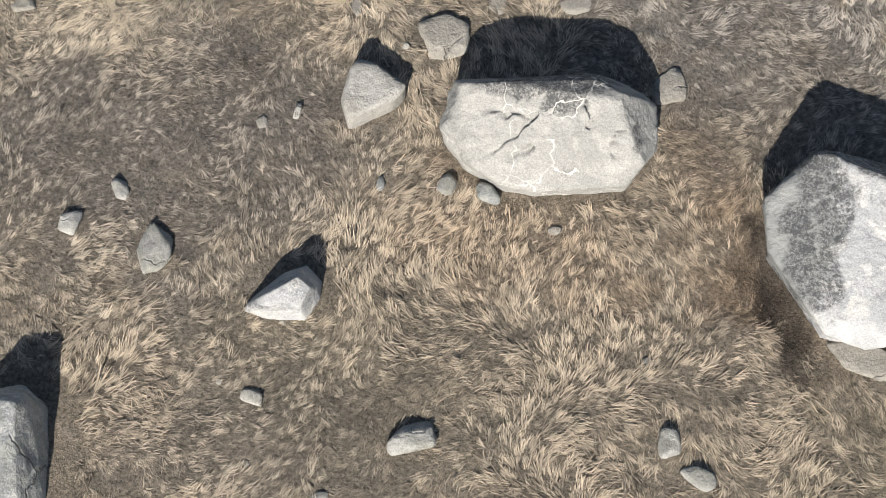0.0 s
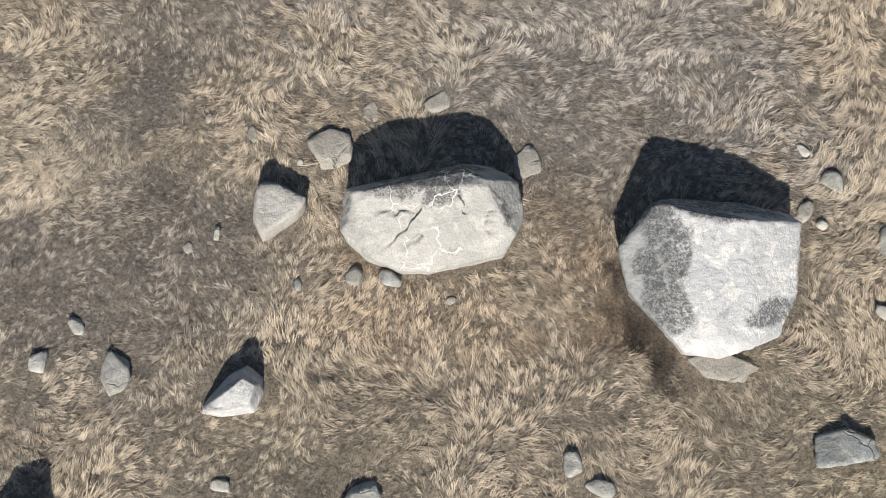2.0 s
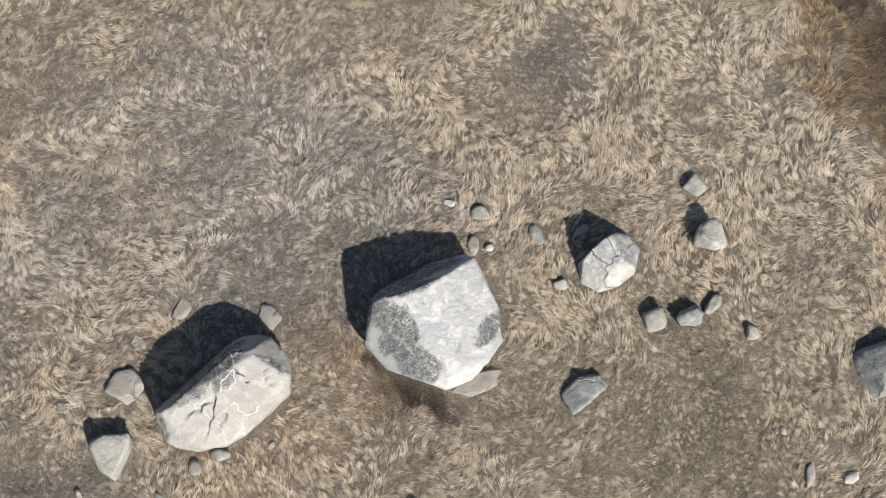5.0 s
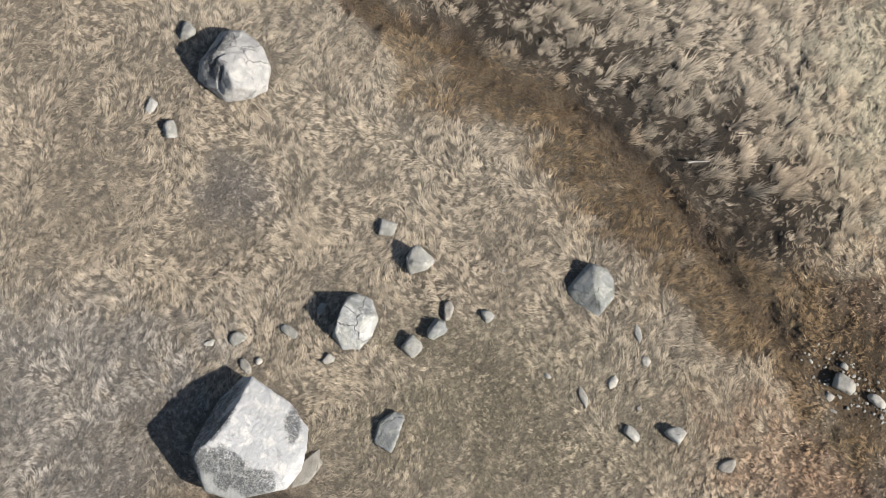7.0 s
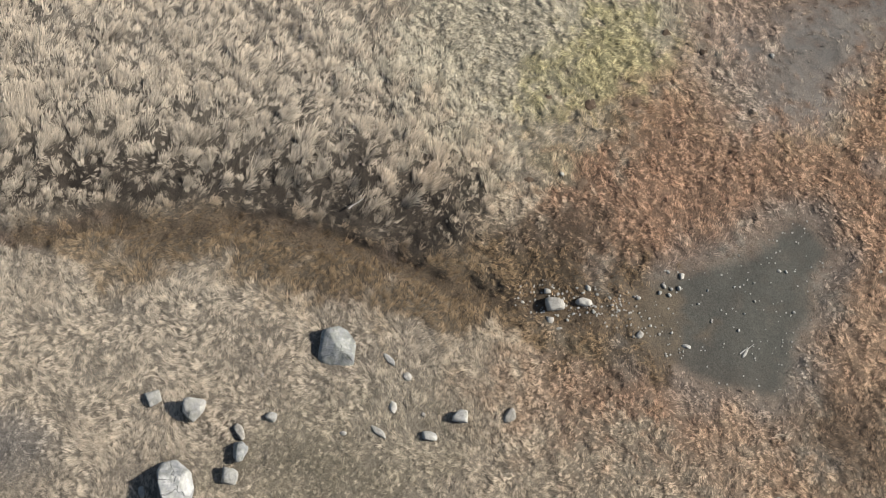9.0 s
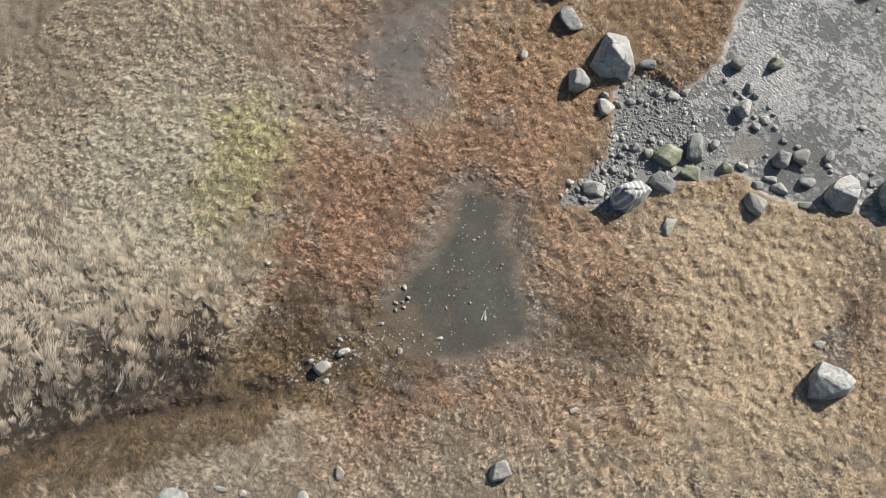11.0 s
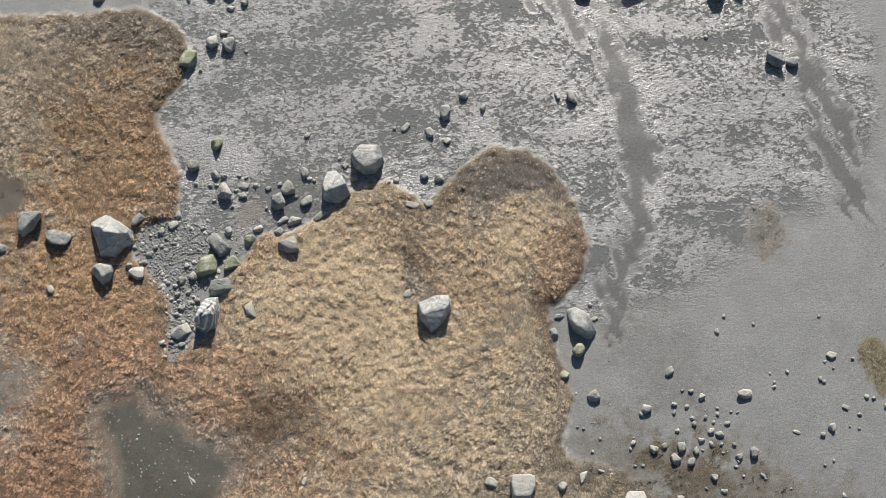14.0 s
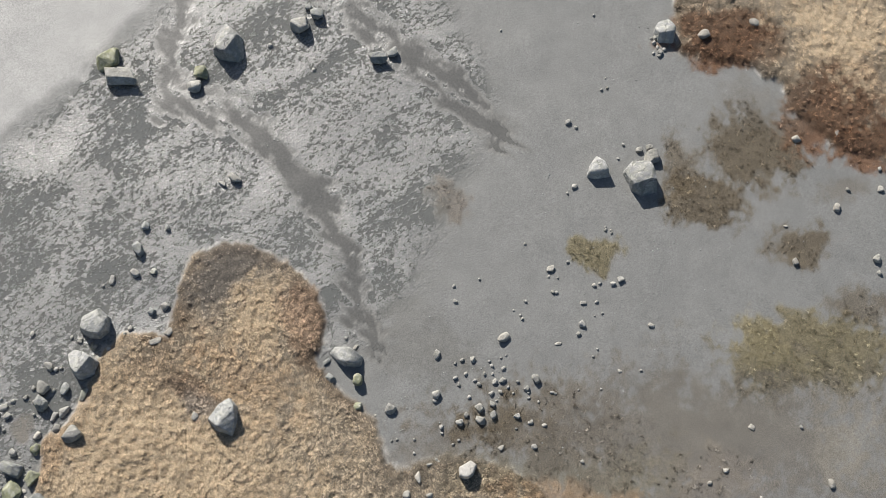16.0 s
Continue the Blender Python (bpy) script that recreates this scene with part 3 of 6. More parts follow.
patch(-7.42, -10.37, 2.26, 1.15, 134, 'silt', 0.80, 0.60)
patch(-6.60, -11.46, 1.14, 0.66, 144, 'matbrown', 0.50, 0.60)
patch(-10.74, -6.22, 1.29, 0.64, 144, 'greybrown', 0.50, 0.60)
patch(-19.85, -17.29, 1.63, 1.01, 144, 'redbrown', 0.85, 0.35)
patch(-19.82, -16.69, 1.99, 0.61, 144, 'redbrown', 0.60, 0.35)
patch(-21.36, -13.53, 1.22, 2.18, 110, 'redbrown', 0.90, 0.35)
patch(-21.06, -11.84, 1.03, 0.79, 122, 'redbrown', 0.90, 0.35)
patch(-22.97, -15.10, 1.62, 1.42, 98, 'sand', 0.95, 0.60)
patch(-22.47, -16.46, 1.10, 0.82, 144, 'sand', 0.70, 0.60)
patch(-19.56, -10.93, 0.70, 0.41, 144, 'silt', 0.60, 0.60)
patch(-19.22, -14.57, 1.24, 0.78, 144, 'silt', 0.40, 0.60)
patch(-4.62, -11.59, 1.94, 0.90, 168, 'silt', 0.60, 0.60)
patch(-6.01, -11.62, 0.90, 0.60, 168, 'matbrown', 0.50, 0.60)
patch(-6.07, -14.46, 1.68, 0.95, 116, 'brownmud', 0.50, 0.60)
patch(4.74, -18.98, 0.38, 0.38, -159, 'silt', 0.85, 0.25)
height = 0.10 * (fbm(GX, GY, 0.35, 3, 41) - 0.5) + 0.05 * (fbm(GX, GY, 1.4, 3, 42) - 0.5) * (1 - flat)
height -= np.maximum.reduce([0.13 * ease(-0.22, 0.1, flat_sd), 0.08 * ease(-0.9, 0.15, pool_sd), 0.12 * gully_in * ease(-0.3, -2.5, pool_sd)])
height += 0.09 * ease(0.7, 0.2, gully_d) * (fbm(GX, GY, 5.0, 3, 48) - 0.5)
hollow = np.hypot(((GX - 2.95) * 0.53 - (GY + 0.42) * 0.848) / 0.70, ((GY + 0.42) * 0.53 + (GX - 2.95) * 0.848) / 0.28)
height -= 0.12 * ease(1.2, 0.4, hollow)
marsh = ease(-0.1, 0.5, marsh_sd) * (1 - flat)
height += 0.20 * marsh * (fbm(GX, GY, 2.6, 3, 44) - 0.4)
turf = (1 - flat) * (1 - pool_in) * (1 - gully_in)
height += (0.05 + 0.07 * ease(-6.0, -8.0, GY)) * turf * (1 - np.clip(wet * 1.6, 0, 1)) * (fbm(GX, GY, 8.0, 2, 46) - 0.5)
zone += (0.15 + 0.10 * ease(-8.0, -5.0, GY))[..., None] * (zone.mean(-1, keepdims=True) - zone)
far = ease(26.0, 44.0, np.hypot(GX + 2, GY + 12)) * (1 - flat)
zone += far[..., None] * (np.array(COLOURS["straw"]) * 0.85 - zone)
height *= 1 - far
sward = zone.copy()
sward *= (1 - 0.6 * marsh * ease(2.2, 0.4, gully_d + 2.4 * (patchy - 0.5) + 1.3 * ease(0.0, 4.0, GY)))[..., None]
bank = (1 - marsh) * (1 - flat) * ease(1.5, 0.5, gully_d + 2.4 * (patchy - 0.5) + 1.2 * (flecks - 0.5) + 0.9 * ease(-1.0, 2.0, GY))
sward += (0.85 * bank)[..., None] * (np.array((0.175, 0.122, 0.068)) - sward)
zone += (0.7 * bank)[..., None] * (np.array((0.135, 0.10, 0.06)) - zone)
marsh_soft = marsh + (ease(-1.6, 0.9, marsh_sd + 1.2 * (patchy - 0.5)) * (1 - flat) - marsh) * ease(1.2, 2.2, gully_d)
# bare earth shows darker between the blades, their shade put into its colour
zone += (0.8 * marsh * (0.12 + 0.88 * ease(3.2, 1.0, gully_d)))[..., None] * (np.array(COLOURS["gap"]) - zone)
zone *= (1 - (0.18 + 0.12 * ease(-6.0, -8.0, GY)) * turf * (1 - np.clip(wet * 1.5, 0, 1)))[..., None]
height[np.hypot(GX, GY + 12) > 60] -= 0.02


def grid_index(x, y):
    return np.clip(np.searchsorted(xs, x) - 1, 0, len(xs) - 2), np.clip(np.searchsorted(ys, y) - 1, 0, len(ys) - 2)


def sample(field, x, y):
    i, j = grid_index(x, y)
    u, v = (x - xs[i]) / (xs[i + 1] - xs[i]), (y - ys[j]) / (ys[j + 1] - ys[j])
    if field.ndim == 3:
        u, v = u[:, None], v[:, None]
    return (field[j, i] * (1 - u) + field[j, i + 1] * u) * (1 - v) + (field[j + 1, i] * (1 - u) + field[j + 1, i + 1] * u) * v


def ground_z(x, y):
    return float(sample(height, np.array([x]), np.array([y]))[0])


def mesh_of(name, verts, faces, smooth=True, **attributes):
    """A mesh from arrays of places and of triangles or quads."""
    me = bpy.data.meshes.new(name)
    n, sides = faces.shape
    me.vertices.add(len(verts))
    me.vertices.foreach_set("co", np.ascontiguousarray(verts, np.float32).ravel())
    me.loops.add(n * sides)
    me.loops.foreach_set("vertex_index", faces.astype(np.int32).ravel())
    me.polygons.add(n)
    me.polygons.foreach_set("loop_start", np.arange(0, n * sides, sides, dtype=np.int32))
    me.polygons.foreach_set("use_smooth", np.full(n, smooth))
    me.update(calc_edges=True)
    for key, values in attributes.items():
        if values.ndim == 2:
            layer = me.attributes.new(key, "FLOAT_COLOR", "POINT")
            layer.data.foreach_set("color", np.c_[values, np.ones(len(values))].astype(np.float32).ravel())
        else:
            layer = me.attributes.new(key, "FLOAT", "POINT")
            layer.data.foreach_set("value", values.astype(np.float32).ravel())
    return me


index = np.arange(GX.size).reshape(GX.shape)
quads = np.stack([index[:-1, :-1], index[:-1, 1:], index[1:, 1:], index[1:, :-1]], -1).reshape(-1, 4)
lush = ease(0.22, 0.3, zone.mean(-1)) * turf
# soil colour darkened under thick growth to hold its shade; marsh soil is peaty
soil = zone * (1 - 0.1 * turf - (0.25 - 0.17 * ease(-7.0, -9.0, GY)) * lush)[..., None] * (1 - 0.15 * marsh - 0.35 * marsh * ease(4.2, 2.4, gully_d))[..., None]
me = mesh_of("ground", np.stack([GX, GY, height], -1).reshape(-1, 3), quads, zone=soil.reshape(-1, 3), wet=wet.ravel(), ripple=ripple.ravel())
me.materials.append(MAT_GROUND)
tagged(new("ground", me), "uneven ground of dry turf, rust-coloured marsh and wet grey mud", "ground", kind="structure")


# ---- grass
def tufts(name, label, x, y, blades, length, lift, width, spread_deg, tone, seed, lean=None, root_shade=0.6, vary=0.32, mound=0.12, scale=None, blotch=0.8, swirl=1.0, fan=0.0):
    """Tufts of bent blades rooted at x, y. The blades of a tuft lie much the same way; fan turns them outwards from its middle."""
    rng = np.random.default_rng(seed)
    n = len(x)
    flow = swirl * (9.0 * (fbm(x, y, 0.45, 3, 71) - 0.5) + 3.2 * (fbm(x, y, 1.7, 2, 72) - 0.5))
    way = (1.0 + flow if lean is None else lean + 0.16 * flow) + rng.normal(0, 0.3, n)
    shade = tone * np.exp(rng.normal(0.0, vary, n)) * (1 - 0.5 * blotch + blotch * fbm(x, y, 5.0, 3, 73))
    size = np.exp(rng.normal(0, 0.22, n)) * (1.0 if scale is None else scale)
    colour = sample(sward, x, y)
    slope = [mound * (fbm(x - ax, y - ay, 8.0, 2, 46) - fbm(x + ax, y + ay, 8.0, 2, 46)) / 0.06 for ax, ay in ((0.03, 0), (0, 0.03))]
    lie = np.stack([slope[0], slope[1], np.ones(n)], -1)
    lie *= 0.6 / np.linalg.norm(lie, axis=1)[:, None]
    r = lambda a: np.repeat(a, blades, axis=0)
    k = n * blades
    x, y, way, shade, size, colour = r(x), r(y), r(way), r(shade), r(size), r(colour)
    way = way + rng.normal(0, radians(spread_deg), k)
    ox_, oy_ = rng.normal(0, 0.018, k) * length * size / 0.12, rng.normal(0, 0.018, k) * length * size / 0.12
    if fan:
        turn = (np.arctan2(oy_, ox_) - way + math.pi) % (2 * math.pi) - math.pi
        way = way + fan * turn
    px, py = x + ox_, y + oy_
    pz = sample(height, px, py) - 0.004
    ln = length * size * rng.uniform(0.55, 1.25, k)
    up = np.radians(np.clip(rng.normal(lift, lift * 0.4, k), 2, 88))
    c, s = np.cos(way), np.sin(way)
    root = np.stack([px, py, pz], -1)
    mid_flat, mid_up = ln * 0.5 * np.cos(up), ln * 0.5 * np.sin(up)
    tip = root + np.stack([(mid_flat + ln * 0.5) * c, (mid_flat + ln * 0.5) * s, np.maximum(1.25 * mid_up + ln * 0.5 * np.sin(up * 0.15 - radians(4)), 0.006) + 0.004], -1)
    w = (width * size * rng.uniform(0.7, 1.3, k))[:, None]
    side = np.stack([-s, c, rng.normal(0, 0.35, k)], -1) * w * 0.5
    verts = np.stack([root - side, root + side, tip], 1).reshape(-1, 3)
    faces = np.arange(3 * k).reshape(-1, 3)
    tone_k = (shade * np.exp(rng.normal(0, 0.18, k)))[:, None]
    hue = np.clip(colour * tone_k + rng.normal(0, 0.012, (k, 1)) * np.array([[1.0, 0.6, 0.1]]), 0.012, None)
    hue = hue * np.minimum(1.0, 0.78 / hue.max(1))[:, None]
    # blades paler to the tip; shade among the roots is put into the colour
    tint = np.stack([hue * root_shade, hue * root_shade, hue * 1.3], 1).reshape(-1, 3)
    lie = np.repeat(lie, blades * 3, axis=0)
    me = mesh_of(name, verts, faces, False, tint=tint, lie=lie)
    me.materials.append(MAT_GRASS)
    return tagged(new(name, me), label, "grass", kind="stuff")


def scatter(x0, y0, x1, y1, count, weight, seed):
    rng = np.random.default_rng(seed)
    x, y = rng.uniform(x0, x1, count), rng.uniform(y0, y1, count)
    keep = rng.random(count) < weight(x, y)
    return x[keep], y[keep]


def on_land(x, y):
    return np.maximum(sample(turf, x, y), 0.3 * sample(gully_in, x, y)) * (1 - sample(bare, x, y)) * (1 - 0.8 * sample(marsh, x, y)) * (1 - 0.9 * np.clip(sample(wet, x, y) * 1.4, 0, 1))


def near_part(x, y):
    """1 where the camera hangs low over the meadow, 0 where it is already high."""
    return ease(8.6, 6.6, x) * ease(7.6, 5.6, y)


def lushness(x, y):
    return np.clip((sample(sward.mean(-1), x, y) - 0.17) * 6.0, 0, 1)


def meadow_weight(x, y):
    thick = np.maximum(lushness(x, y), 1.6 * ease(2.6, 1.2, sample(gully_d, x, y)))
    return on_land(x, y) * (0.5 + 0.5 * thick) * (0.6 + 0.4 * near_part(x, y)) * (0.65 + 0.35 * ease(0.38, 0.54, fbm(x, y, 6.5, 2, 61)))


def turf_weight(x, y):
    tinted = sample(sward[..., 0] - sward[..., 2], x, y)
    return on_land(x, y) * (0.2 + 0.8 * ease(0.05, 0.1, tinted)) * (0.5 + 0.5 * ease(0.42, 0.56, fbm(x, y, 9.0, 2, 62)))


# ---- stones
def sphere(detail):
    bm = bmesh.new()
    bmesh.ops.create_icosphere(bm, subdivisions=detail, radius=1.0)
    v = np.array([p.co[:] for p in bm.verts])
    f = np.array([[p.index for p in face.verts] for face in bm.faces])
    bm.free()
    return v / np.linalg.norm(v, axis=1)[:, None], f


SPHERES = {d: sphere(d) for d in (2, 3, 4, 5, 6)}


def cut_body(detail, normals, distances, edge):
    """A body cut by planes, star-shaped about the origin, with worn edges (a low edge value wears more)."""
    u, f = SPHERES[detail]
    k = np.clip(u @ normals.T, 0, None) / distances
    return u * ((k ** edge).sum(1) ** (-1.0 / edge))[:, None], f


def rough(v, amount, scale, seed):
    h = fbm(v[:, 0] + v[:, 2] * 0.7 + seed * 3.1, v[:, 1] - v[:, 2] * 0.6 + seed * 1.7, scale, 4, seed % 97)
    g = fbm(v[:, 2] + v[:, 0] * 0.4 + seed * 2.3, v[:, 1] + v[:, 2] * 0.3, scale * 1.3, 3, seed % 89 + 7)
    return v * (1 + amount * (h + g - 1.0))[:, None]


FEET = []


def stand(name, verts, faces, mat, x, y, sink, label, category, group="", angle=0.0, smooth=True):
    verts = verts.copy()
    verts[:, 2] -= verts[:, 2].min() + sink
    me = mesh_of(name, verts, faces, smooth)
    me.materials.append(mat)
    ob = tagged(new(name, me), label, category, group)
    a, b = np.abs(verts[:, 0]).max(), np.abs(verts[:, 1]).max()
    if max(a, b) > 0.07:
        FEET.append((x, y, a, b, angle))
    low = min(ground_z(x + u, y + v) for u, v in ((0, 0), (0.6 * a, 0), (-0.6 * a, 0), (0, 0.6 * b), (0, -0.6 * b)))
    if name == "slab":
        low = max(ground_z(x + u, y + v) for u, v in ((0, 0), (0.6 * a, 0), (-0.6 * a, 0), (0, 0.6 * b), (0, -0.6 * b))) - 0.01
    ob.matrix_world = pose(x, y, low, 0, 0, angle)
    return ob


LOOKS = {"g": "grey rounded", "d": "dark grey angular", "w": "pale whitish", "y": "yellow-green algae-covered", "m": "moss-flecked grey", "f": "flat half-buried buff"}
PLACES = {"meadow": "in dry meadow grass", "pool": "beside the muddy pool", "crossing": "in the gravel crossing", "shore": "on the wet mudflat"}


def stone(x, y, length, width, tall, turn, look_key, place, seed):
    rng = np.random.default_rng(seed)
    size = max(length, width)
    if look_key == "f":
        tall *= 1.7
    detail = 4 if size > 0.45 else 3 if size > 0.19 else 2
    count = rng.integers(8, 13)
    n = rng.normal(0, 1, (count, 3))
    n /= np.linalg.norm(n, axis=1)[:, None]
    n = np.vstack([n, [(1, 0.1, 0.1), (-0.1, 1, 0.1), (-1, -0.1, 0.1), (0.1, -1, 0.1)], [(0.08, 0.06, 1), (0, 0, -1)]])
    n /= np.linalg.norm(n, axis=1)[:, None]
    d = rng.uniform(0.7, 1.05, len(n))
    d[-6:-2] += 0.28
    if look_key == "f":
        d[-2] = 0.35
    v, f = cut_body(detail, n, d, 80 if look_key in "dfg" else 22 if place == "pool" else 50 if look_key in "w" else 24)
    v = rough(rough(v, 0.10, 2.0, seed), 0.05, 7.0, seed + 1)
    v = v / np.abs(v).max(0) * np.array([length, width, tall * 1.35]) * 0.5
    kind = "slab" if look_key == "f" and size > 0.25 else "stone" if size > 0.11 else "pebble"
    where = PLACES[place]
    label = LOOKS[look_key] + (" slab " if kind == "slab" else " stone " if kind == "stone" else " pebble ") + where
    return stand(kind, v, f, ROCK[look_key], x, y, tall * (0.45 if look_key == "f" else 0.3), label, "stone", kind + "s " + where, turn)


def boulder(x, y, tall, sides, tops, look_key, edge, lean, detail, label, cracks=(), grit=1.0, chips=12):
    """sides: compass angle and reach of each flank; tops: angle faced, slope and height over the middle of each upper face."""
    low = tall * 0.42
    n, d = [], []
    for a, reach_out in sides:
        e = radians(lean)
        n.append((math.cos(e) * math.cos(radians(a)), math.cos(e) * math.sin(radians(a)), math.sin(e)))
        d.append(reach_out * math.cos(e))
    for a, slope, over in tops:
        e = radians(slope)
        n.append((math.sin(e) * math.cos(radians(a)), math.sin(e) * math.sin(radians(a)), math.cos(e)))
        d.append(max(0.05, (over - low) * math.cos(e)))
    n += [(0.05, -0.05, 1.0), (0, 0, -1)]
    d += [tall - low, low + 0.12]
    seed = int(abs(x * 37 + y * 91)) + 5
    n, d = np.array(n), np.array(d)
    n = n / np.linalg.norm(n, axis=1)[:, None]
    # edges bevelled and chipped
    rng = np.random.default_rng(seed)
    whole, whole_d = n.copy(), d.copy()
    for _ in range(chips):
        u = rng.normal(0, 1, 3)
        u[2] = 0.1 + abs(u[2]) * 0.6
        u /= np.linalg.norm(u)
        k = whole @ u
        ratio = np.where(k > 0.02, whole_d / np.maximum(k, 0.02), 1e9)
        first, second = np.argsort(ratio)[:2]
        share = rng.uniform(0.3, 0.7)
        m = whole[first] * share + whole[second] * (1 - share)
        m /= np.linalg.norm(m)
        n, d = np.vstack([n, m]), np.append(d, max(0.05, (m @ u) * ratio[first] * rng.uniform(0.95, 1.01)))
    v, f = cut_body(detail, n, d, edge)
    v = v * (1.0 + 0.9 / edge)
    v = rough(v, 0.07 * grit, 2.6, seed)
    v = rough(v, 0.04 * grit, 8.0, seed + 3)
    v = rough(v, 0.026, 24.0, seed + 6)
    for line in cracks:
        gap = line_distance(v[:, 0] + 0.07 * (fbm(v[:, 0], v[:, 1], 9.0, 3, 3) - 0.5), v[:, 1] + 0.05 * (fbm(v[:, 0], v[:, 1], 14.0, 2, 4) - 0.5), line)
        v = v - (v / np.linalg.norm(v, axis=1)[:, None]) * (0.10 * np.exp(-((gap / 0.019) ** 2)))[:, None] * (v[:, 2] > 0.0)[:, None]
    me_ob = stand("boulder", v, f, ROCK[look_key], x, y, 0.10, label, "boulder", "boulders")
    return me_ob


def peat_clump(x, y):
    seed = int(abs(x * 53 + y * 29)) + 3
    v, f = SPHERES[3]
    v = rough(v.copy(), 0.7, 2.6, seed) * np.array([0.14, 0.11, 0.035])
    return stand("peat_clump", v, f, MAT_PEAT, x, y, 0.05, "dark crumbly peat clump on rust-coloured marsh", "peat clump", "peat clumps on the marsh", seed * 31 % 180)


boulder(3.73, 0.03, 0.86, [(-177, 0.98), (-148, 0.88), (-107, 0.95), (-76, 0.90), (-33, 0.89), (-8, 0.88), (57, 1.02), (96, 0.82), (128, 0.88)], [(-101, 19, 0.617), (-152, 33, 0.84), (-39, 33, 0.712), (150, 60, 2.11), (72, 54, 1.28), (88, 58, 1.64), (-97, 62, 1.82), (-62, 55, 1.46)], 'lichen', edge=260, chips=5, lean=-14, detail=6, grit=0.4, label='huge grey boulder crusted with white and black lichen in dry grass')
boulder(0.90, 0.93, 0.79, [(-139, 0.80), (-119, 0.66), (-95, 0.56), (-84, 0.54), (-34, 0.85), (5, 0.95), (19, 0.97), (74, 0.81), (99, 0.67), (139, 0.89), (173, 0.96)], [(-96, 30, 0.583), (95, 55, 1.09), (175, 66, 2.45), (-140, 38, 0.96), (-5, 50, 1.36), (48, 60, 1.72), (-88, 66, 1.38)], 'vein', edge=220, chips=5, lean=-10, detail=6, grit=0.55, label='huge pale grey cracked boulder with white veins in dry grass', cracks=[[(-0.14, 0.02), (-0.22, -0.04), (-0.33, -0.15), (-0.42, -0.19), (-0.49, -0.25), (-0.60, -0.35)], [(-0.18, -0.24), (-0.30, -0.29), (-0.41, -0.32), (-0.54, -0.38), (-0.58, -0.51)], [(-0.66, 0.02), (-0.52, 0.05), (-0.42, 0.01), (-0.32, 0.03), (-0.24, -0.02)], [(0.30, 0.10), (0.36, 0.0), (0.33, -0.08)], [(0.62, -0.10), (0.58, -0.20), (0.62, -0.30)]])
boulder(9.72, 2.94, 0.60, [(-166, 0.61), (-126, 0.61), (-77, 0.56), (-46, 0.53), (-22, 0.53), (29, 0.63), (81, 0.57), (87, 0.57), (162, 0.58)], [(-30, 25, 0.5), (-70, 38, 0.55), (150, 55, 1.0), (80, 60, 1.2)], 'broken', chips=5, edge=200, lean=2, detail=5, label='pale grey cracked boulder standing in straw-coloured grass', cracks=[[(-0.30, 0.08), (-0.48, 0.10), (-0.71, -0.04)], [(-0.62, 0.46), (-0.33, 0.32), (-0.05, 0.19)], [(0.29, -0.03), (0.33, -0.18), (0.38, -0.27)]])
boulder(6.14, -0.75, 0.40, [(-159, 0.53), (-89, 0.29), (-87, 0.28), (-54, 0.33), (-2, 0.48), (56, 0.42), (87, 0.30), (97, 0.30), (151, 0.40)], [(-20, 45, 0.5), (200, 50, 0.5), (-75, 40, 0.5), (100, 65, 1.2)], 'grey', chips=4, edge=180, lean=10, detail=5, label='ridged grey boulder in dry grass')
boulder(8.06, -4.18, 0.24, [(-170, 0.42), (-105, 0.33), (-40, 0.40), (10, 0.41), (70, 0.34), (120, 0.40)], [(-70, 36, 0.25), (95, 20, 0.23), (160, 50, 0.36)], 'd', chips=3, edge=220, lean=4, detail=4, label='broad grey slab of rock with a pale edge in dry grass')
boulder(-1.29, -0.57, 0.42, [(-90, 0.24), (-38, 0.26), (-2, 0.24), (22, 0.27), (97, 0.32), (141, 0.21), (151, 0.22), (-102, 0.27)], [(-82, 24, 0.36), (128, 52, 0.27), (195, 52, 0.56)], 'lichen', chips=5, edge=150, lean=8, detail=5, label='wedge-shaped boulder with pale front and dark back')
boulder(-0.76, 1.29, 0.22, [(-160, 0.24), (-64, 0.19), (-61, 0.18), (-20, 0.30), (57, 0.26), (113, 0.30), (171, 0.21)], [(-75, 7, 0.2)], 'pale', chips=5, edge=150, lean=0, detail=4, label='flat pale wedge-shaped stone block in thin grass')
boulder(-3.45, -2.17, 0.50, [(-87, 0.72), (-14, 0.37), (4, 0.26), (11, 0.26), (51, 0.44), (107, 0.54), (128, 0.50), (-169, 0.42)], [(-20, 35, 0.5), (190, 40, 0.55), (90, 60, 1.1)], 'grey', chips=7, edge=100, lean=8, detail=5, label='rounded grey boulder with a white vein in grass')
boulder(8.49, -18.65, 0.75, [(141, 0.56), (180, 0.50), (-130, 0.37), (-122, 0.35), (-89, 0.57), (13, 0.44), (20, 0.42), (85, 0.58)], [(-60, 50, 0.75), (-150, 42, 0.7), (110, 50, 0.9), (20, 55, 0.9)], 'grey', chips=6, edge=150, lean=10, detail=5, label='large angular grey boulder beside a gravel runnel')
boulder(5.84, -16.25, 0.60, [(102, 0.44), (168, 0.25), (-167, 0.32), (-92, 0.47), (-36, 0.26), (-16, 0.25), (53, 0.47)], [(-80, 35, 0.55), (100, 55, 0.9), (180, 55, 0.8)], 'stripe', chips=6, edge=150, lean=6, detail=5, label='grey boulder banded with white quartz stripes', cracks=[[(0.20, 0.29), (-0.14, -0.17)]])
